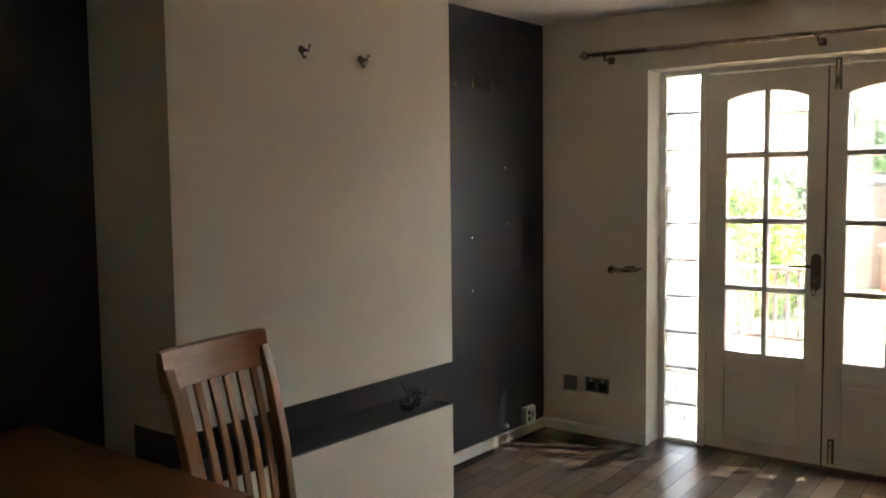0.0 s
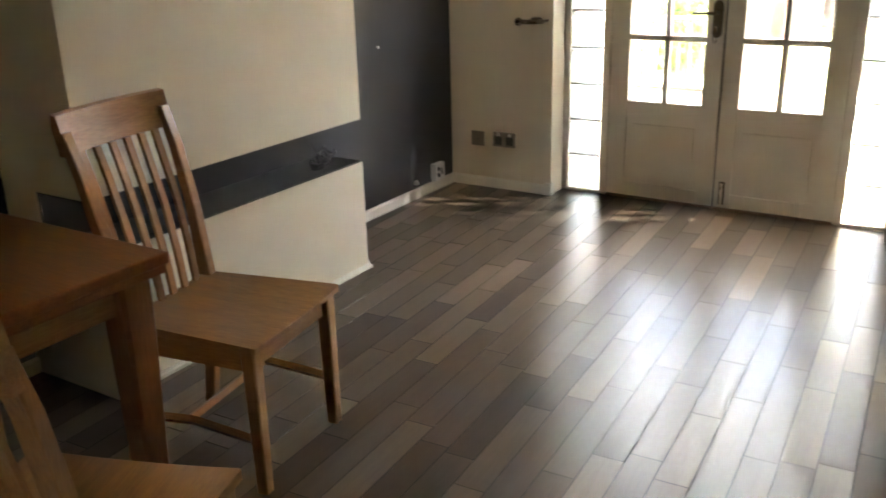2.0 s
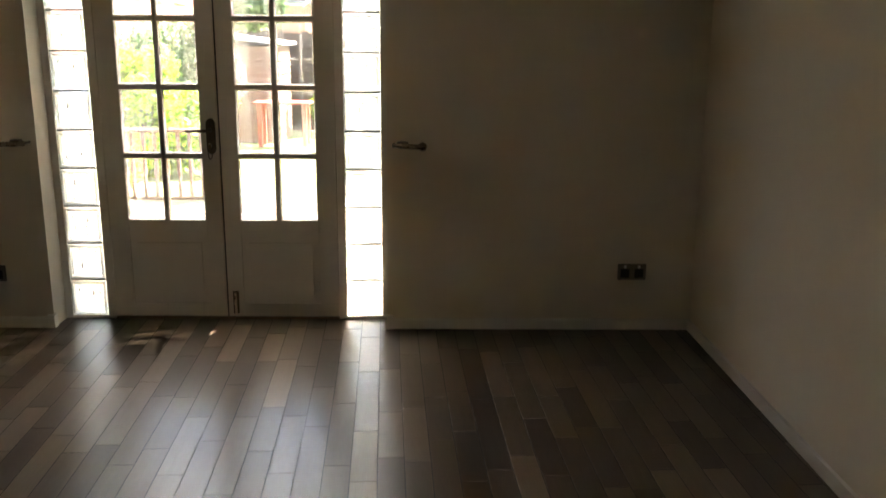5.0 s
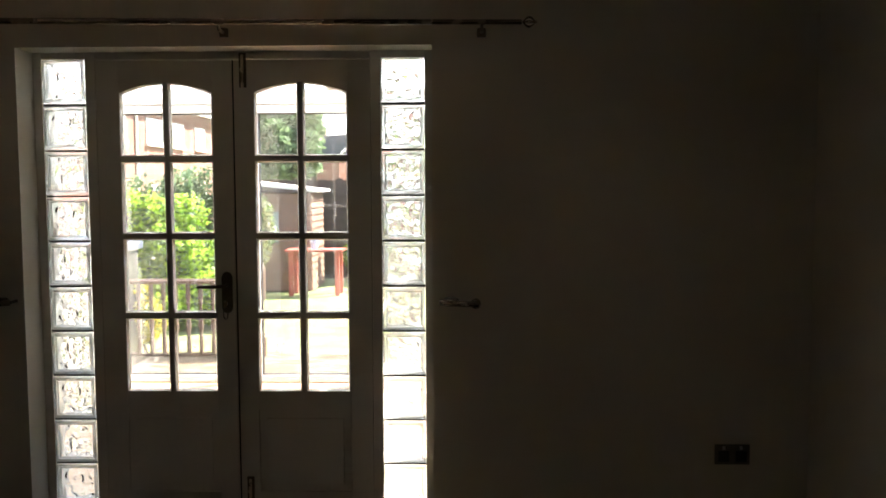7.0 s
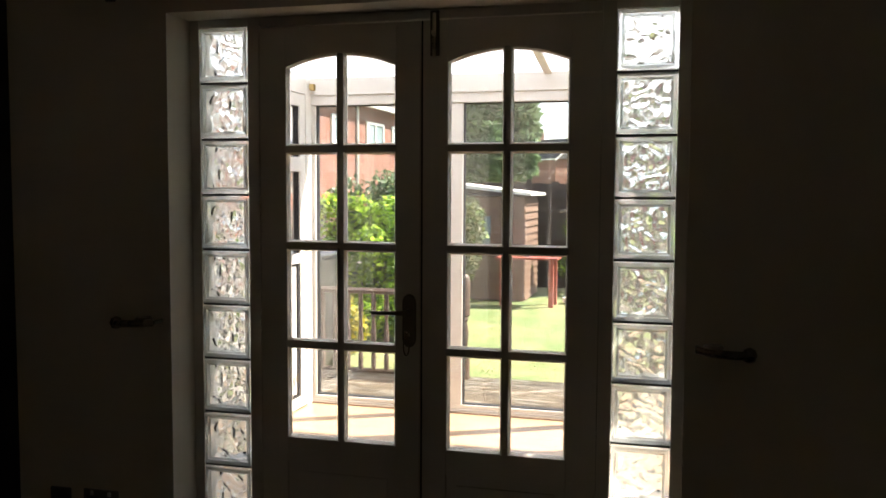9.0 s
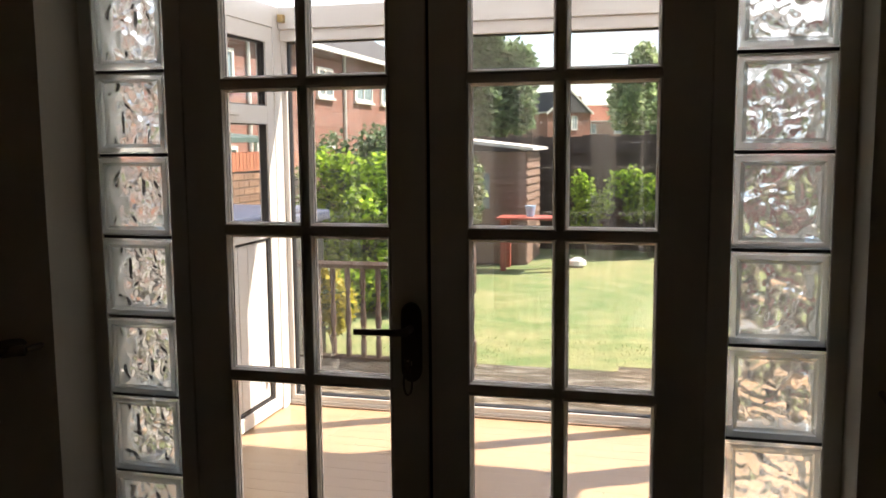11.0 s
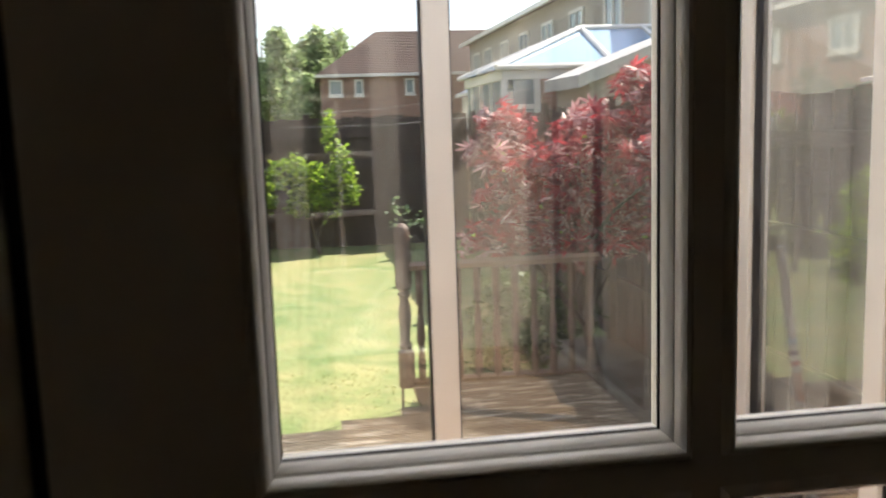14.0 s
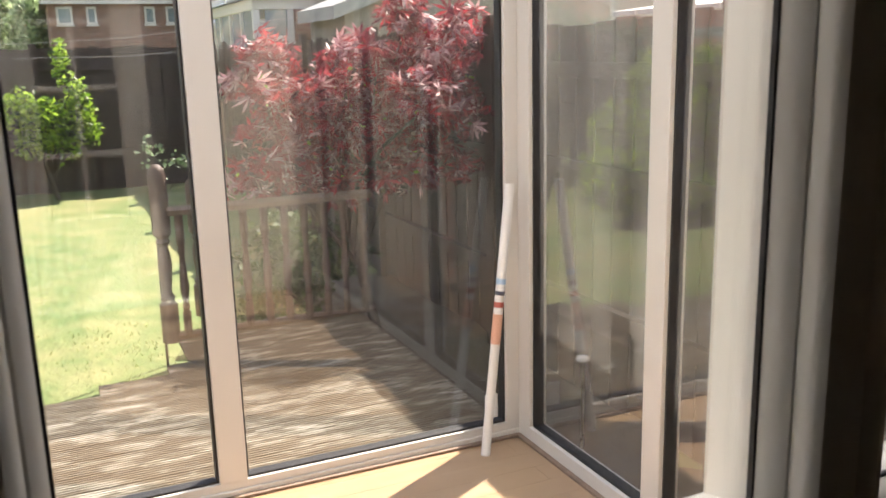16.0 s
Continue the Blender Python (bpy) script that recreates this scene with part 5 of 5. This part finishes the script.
# ---- houses ----
def house(name, label, x0, x1, y0, y1, eave, ridge, wall, roof_mat, axis, hip=0.0, over=0.3):
    h = thing(name, label, "house", Matrix.Translation((0, 0, 0)))
    part("wall", boxes((x0, x1, y0, y1, -1.0, eave)), wall, h)
    r = bmesh.new()
    if axis == "x":
        ym = (y0 + y1) / 2
        base = [(x0 - over, y0 - over, eave), (x1 + over, y0 - over, eave), (x1 + over, y1 + over, eave), (x0 - over, y1 + over, eave)]
        ends = [(x0 - over + hip, ym, ridge), (x1 + over - hip, ym, ridge)]
        f = ((0, 1, 5, 4), (2, 3, 4, 5), (1, 2, 5), (3, 0, 4), (3, 2, 1, 0))
    else:
        xm = (x0 + x1) / 2
        base = [(x0 - over, y0 - over, eave), (x1 + over, y0 - over, eave), (x1 + over, y1 + over, eave), (x0 - over, y1 + over, eave)]
        ends = [(xm, y0 - over + hip, ridge), (xm, y1 + over - hip, ridge)]
        f = ((3, 0, 4, 5), (1, 2, 5, 4), (0, 1, 4), (2, 3, 5), (3, 2, 1, 0))
    vs = [r.verts.new(p) for p in base + ends]
    for q in f:
        r.faces.new([vs[i] for i in q])
    bmesh.ops.recalc_face_normals(r, faces=r.faces[:])
    rf = part("roof", r, roof_mat, h)
    part("gutter", boxes((x0 - over, x1 + over, y0 - over - 0.1, y0 - over, eave - 0.1, eave + 0.04), (x0 - over, x1 + over, y1 + over, y1 + over + 0.1, eave - 0.1, eave + 0.04)) if axis == "x" else
         boxes((x0 - over - 0.1, x0 - over, y0 - over, y1 + over, eave - 0.1, eave + 0.04), (x1 + over, x1 + over + 0.1, y0 - over, y1 + over, eave - 0.1, eave + 0.04)), M_PVC, h)
    n = 26
    for k in range(1, n):
        u = k / n
        z = eave + (ridge - eave) * u + 0.02
        if axis == "x":
            w0, w1, y = x0 - over + hip * u, x1 + over - hip * u, y0 - over + (ym - y0 + over) * u
            part("tile_course", boxes((w0, w1, y - 0.02, y + 0.03, z - 0.03, z + 0.008)), roof_mat, rf)
    return h


def house_window(h, face, u0, u1, z0, z1, at_, out):
    """A framed window on a facade: frame, pane, sill; face 'y' or 'x', out the side it looks to."""
    w = thing("window", "", "")
    w.name = "window"
    w.parent = h
    for key in ("label", "category"):
        if key in w:
            del w[key]
    e, t = 0.09, 0.06

    def put(name, a, b, c, d, p, q, mat):
        lo, hi = sorted((at_ + out * p, at_ + out * q))
        part(name, boxes((a, b, lo, hi, c, d) if face == "y" else (lo, hi, a, b, c, d)), mat, w)
    put("pane", u0 + e, u1 - e, z0 + e, z1 - e, 0.004, 0.02, M_WINDOW)
    put("frame", u0, u0 + e, z0, z1, 0.003, t, M_PVC)
    put("frame", u1 - e, u1, z0, z1, 0.003, t, M_PVC)
    put("frame", u0 + e, u1 - e, z0, z0 + e, 0.003, t, M_PVC)
    put("frame", u0 + e, u1 - e, z1 - e, z1, 0.003, t, M_PVC)
    um = (u0 + u1) / 2
    if u1 - u0 > 0.8:
        put("mullion", um - 0.04, um + 0.04, z0 + e, z1 - e, 0.003, t, M_PVC)
        put("curtain", u0 + e, u0 + e + 0.18, z0 + e, z1 - e, 0.021, 0.024, M_CURTAIN)
    put("sill", u0 - 0.05, u1 + 0.05, z0 - 0.07, z0, 0.003, 0.12, M_PVC)


row = house("terrace_house", "red brick terrace with white windows and grey roof", -17.2, -9.3, 9, 35.6, 4.1, 6.3, M_BRICK, M_SLATE, "y")
for y in (12, 15.5, 18.2, 21.6, 24.6, 27.2, 29.8, 32.2):
    house_window(row, "x", y, y + (1.7 if y in (24.6, 32.2) else 1.2), 2.75, 3.6, -9.3, 1)
    house_window(row, "x", y, y + 1.25, 0.2, 1.4, -9.3, 1)
for y in (17.4, 23.7, 35.2):
    part("downpipe", tube([(-9.24, y, -1), (-9.24, y, 4.1)], 0.05, 6), M_PVC, row)
back = house("brick_house", "brown brick house with a hipped tiled roof", 0.9, 14, 42, 50, 3.8, 6.2, M_BRICK2, M_TILE, "x", 3.2)
for x, w in ((1.2, 0.65), (2.4, 0.42), (4.8, 0.45), (5.72, 0.5), (8.4, 0.9), (11, 0.9)):
    house_window(back, "y", x, x + w, 2.85, 3.6, 42, -1)
gable = house("brick_house", "orange brick house with a grey pitched roof and gable", -9.5, 0, 0, 6.3, 4.75, 7.35, M_BRICK, M_SLATE, "x", 0.0, 0.25)
part("gable_wall", prism(bmesh.new(), [(0, 4.75), (6.3, 4.75), (3.15, 7.2)], "x", -0.25, 0.02), M_BRICK, gable)
for y0, y1 in ((2.0, 3.1), (3.4, 4.3)):
    house_window(gable, "x", y0, y1, 2.8, 4.35, 0.02, 1)
for e in (-1, 1):
    part("bargeboard", prism(bmesh.new(), [(3.15 + e * 3.45, 4.7), (3.15 + e * 3.45, 4.45), (3.15, 7.15), (3.15, 7.4)], "x", 0.25, 0.32), M_PVC, gable)
part("chimney", boxes((-8.0, -7.2, 2.7, 3.6, 6.4, 8.3)), M_BRICK2, gable)
gable.matrix_basis = Matrix.Translation((-13.7, 100, 0)) @ Matrix.Rotation(radians(-45), 4, "Z")
far_row = house("terrace_house", "far terrace with an orange tiled roof and chimneys", 0, 22, 0, 8, 4.3, 6.7, M_BRICK2, M_TERRACOTTA, "x", 0.0, 0.3)
for x in (4.5, 10, 16, 21):
    part("chimney", boxes((x, x + 1.1, 3.4, 4.6, 6.2, 8.0)), M_BRICK2, far_row)
for x in (1.5, 5.5, 9.5, 13.5, 17.5):
    house_window(far_row, "y", x, x + 1.4, 2.5, 3.9, 0, -1)
far_row.matrix_basis = Matrix.Translation((-17, 125, 0)) @ Matrix.Rotation(radians(20), 4, "Z")
street = thing("street_lamp", "tall dark street lamp column with a plain arm", "street lamp", Matrix.Translation((-2.62, 60, -0.3)))
part("column", tube([(0, 0, 0), (0, 0, 3), (0, 0, 7.5)], [0.11, 0.08, 0.05], 8), M_DARKSTEEL, street)
part("arm", tube([(0, 0, 7.45), (-0.25, -0.1, 7.6), (-0.7, -0.2, 7.62)], 0.035, 6), M_DARKSTEEL, street)
part("lantern", boxes((-1.15, -0.65, -0.32, -0.1, 7.56, 7.68), bevel=0.03), M_FELT, street)
nshed = thing("neighbour_shed", "dark boarded shed with a pale sheet roof beyond the fence", "shed", Matrix.Translation((3.3, 2.55, LAWN)))
part("wall", boxes((0.1, 2.0, 0.05, 1.7, 0, 1.85)), M_FENCE, nshed)
for k in range(8):
    part("roof_sheet", prism(bmesh.new(), [(-0.05, 1.86), (2.2, 2.12), (2.2, 2.14), (1.1, 2.02), (-0.05, 1.885)], "y", -0.05 + 0.23 * k, 0.165 + 0.23 * k), M_FELT, nshed)
canopy = thing("canopy", "low pale green lean-to canopy beyond the garden wall", "canopy", Matrix.Translation((-5.5, 8.0, LAWN)))
part("canopy_roof", prism(bmesh.new(), [(-1.3, 1.92), (0, 1.78), (0, 1.81), (-1.3, 1.95)], "y", 0, 3.4), M_CANOPY, canopy)
part("fascia", boxes((-0.02, 0.02, -0.02, 3.42, 1.76, 1.835), bevel=0.004), M_CANOPY, canopy)
for y in (0.05, 1.1, 2.2, 3.3):
    part("canopy_post", boxes((-0.05, 0.01, y, y + 0.07, 0, 1.78)), M_PVC, canopy)
rend = house("rendered_house", "cream rendered terrace with white windows", 7.6, 15, 15.5, 40, 4.9, 7.0, M_RENDER, M_TILE, "y", 0, 0.35)
for y in (17, 20, 23, 26, 29, 32, 35, 37.5):
    house_window(rend, "x", y, y + 1.3, 3.1, 4.4, 7.6, -1)
    house_window(rend, "x", y, y + 1.3, 0.4, 1.7, 7.6, -1)
cons = thing("conservatory", "white conservatory with a hipped glass roof", "conservatory")
part("eaves", boxes((3.3, 7.5, 14, 17.5, 2.08, 2.26), bevel=0.02), M_PVC, cons)
for x in (3.3, 3.85, 4.95, 5.9, 6.8):
    part("frame_post", boxes((x, x + 0.1, 14, 14.1, 0.6, 2.08)), M_PVC, cons)
for a, b in ((3.4, 3.85), (4.95, 5.9), (6.0, 6.8)):
    part("glazing", boxes((a + 0.1, b, 14.04, 14.06, 0.6, 2.08)), M_WINDOW, cons)
    part("transom", boxes((a + 0.1, b, 14.0, 14.08, 1.6, 1.68)), M_PVC, cons)
for y in (14.9, 15.8, 16.7):
    part("frame_post", boxes((3.3, 3.4, y, y + 0.1, 0.6, 2.08)), M_PVC, cons)
part("side_glazing", boxes((3.34, 3.36, 14.1, 17.4, 0.6, 2.08)), M_WINDOW, cons)
part("brick_pier", boxes((3.95, 4.7, 13.9, 14.3, -0.5, 2.08)), M_BRICK2, cons)
part("dwarf_wall", boxes((3.3, 7.5, 14.0, 17.5, -0.5, 0.6)), M_BRICK2, cons)
bm = bmesh.new()
vs = [bm.verts.new(p) for p in ((3.2, 13.9, 2.26), (7.6, 13.9, 2.26), (7.6, 17.6, 2.26), (3.2, 17.6, 2.26), (5.2, 15.75, 3.05), (7.6, 15.75, 3.05))]
for f in ((0, 1, 5, 4), (2, 3, 4, 5), (1, 2, 5), (3, 0, 4)):
    bm.faces.new([vs[i] for i in f])
part("glass_roof", bm, surface("blue_glass", (0.25, 0.38, 0.5), 0.08, 0.1), cons)
for a, b in (((3.2, 13.9, 2.28), (5.2, 15.75, 3.08)), ((3.2, 17.6, 2.28), (5.2, 15.75, 3.08)), ((5.2, 15.75, 3.08), (7.6, 15.75, 3.08)), ((5.2, 13.9, 2.28), (5.2, 15.75, 3.08)), ((6.4, 13.9, 2.28), (6.4, 15.75, 3.08)), ((3.2, 13.9, 2.28), (7.6, 13.9, 2.28)), ((3.2, 15.6, 2.28), (5.2, 15.75, 3.08))):
    part("roof_bar", tube([a, b], 0.05, 6), M_PVC, cons)
out_b = thing("outbuilding", "pale rendered outbuilding with a low pitched roof", "outbuilding")
part("wall", prism(bmesh.new(), [(4.1, -0.5), (8.5, -0.5), (8.5, 2.0), (6.6, 2.85), (4.1, 1.95)], "y", 11.9, 13.6), M_OUTBLD, out_b)
part("bargeboard", prism(bmesh.new(), [(3.9, 1.84), (6.6, 2.82), (6.6, 3.0), (3.9, 2.02)], "y", 11.75, 13.6), M_OUTFELT, out_b)
lean = thing("lean_to", "white lean-to with a glass roof against the terrace", "conservatory")
part("wall", boxes((5.6, 7.5, 26, 31, -0.5, 2.3)), M_PVC, lean)
part("glass_roof", prism(bmesh.new(), [(5.4, 2.3), (7.55, 3.3), (7.55, 3.4), (5.4, 2.4)], "y", 25.8, 31.2), M_PVC, lean)

# ---- floor boards, last ----
rnd = random.Random(8)
W, ANG = 0.0968, radians(3.0)
shapes = {}


def board_mesh(length):
    key = round(length, 2)
    if key not in shapes:
        bm = bmesh.new()
        a, b, c = W / 2 - 0.0014, key / 2 - 0.0015, 0.0006
        lo, hi = [bm.verts.new(p) for p in ((-a, -b, -c), (a, -b, -c), (a, b, -c), (-a, b, -c))], [bm.verts.new(p) for p in ((-a + c, -b + c, 0), (a - c, -b + c, 0), (a - c, b - c, 0), (-a + c, b - c, 0))]
        bm.faces.new(hi)
        for i in range(4):
            bm.faces.new((lo[i], lo[(i + 1) % 4], hi[(i + 1) % 4], hi[i]))
        shapes[key] = mesh_of("plank", bm, M_PLANK)
    return shapes[key]


rot = Matrix.Rotation(ANG, 4, "Z")
LENGTHS = (0.4, 0.48, 0.55, 0.62)
for col in range(-20, 32):
    v = -7.0 + rnd.uniform(0, 0.6)
    while v < 0.5:
        ln = rnd.choice(LENGTHS)
        c = rot @ Vector((col * W, v + ln / 2, 0))
        v += ln
        if not (XW - 0.06 < c.x < XS + 0.02 and -3.75 < c.y < YN + 0.6):
            continue
        part("plank", board_mesh(ln), None, floor, m=Matrix.Translation(c) @ rot)
structure("floor_hall", boxes((XW, XS, YS - 2.4, -3.6, -0.006, -0.0025)), M_PLANK, "grey-brown laminate floor of the hall", "floor")
for k in range(24):
    y0 = 0.105 + 0.1 * k
    x = -1.62 + (0.0 if k % 2 else -0.5)
    while x < 1.62:
        x1 = min(x + 1.2, 1.56)
        x0 = max(x, -1.55)
        if x1 - x0 > 0.05:
            part("plank", boxes((x0 + 0.0004, x1 - 0.0004, y0 + 0.0004, y0 + 0.0996, 0.012, 0.02)), M_BEECH, porch_floor)
        x += 1.2
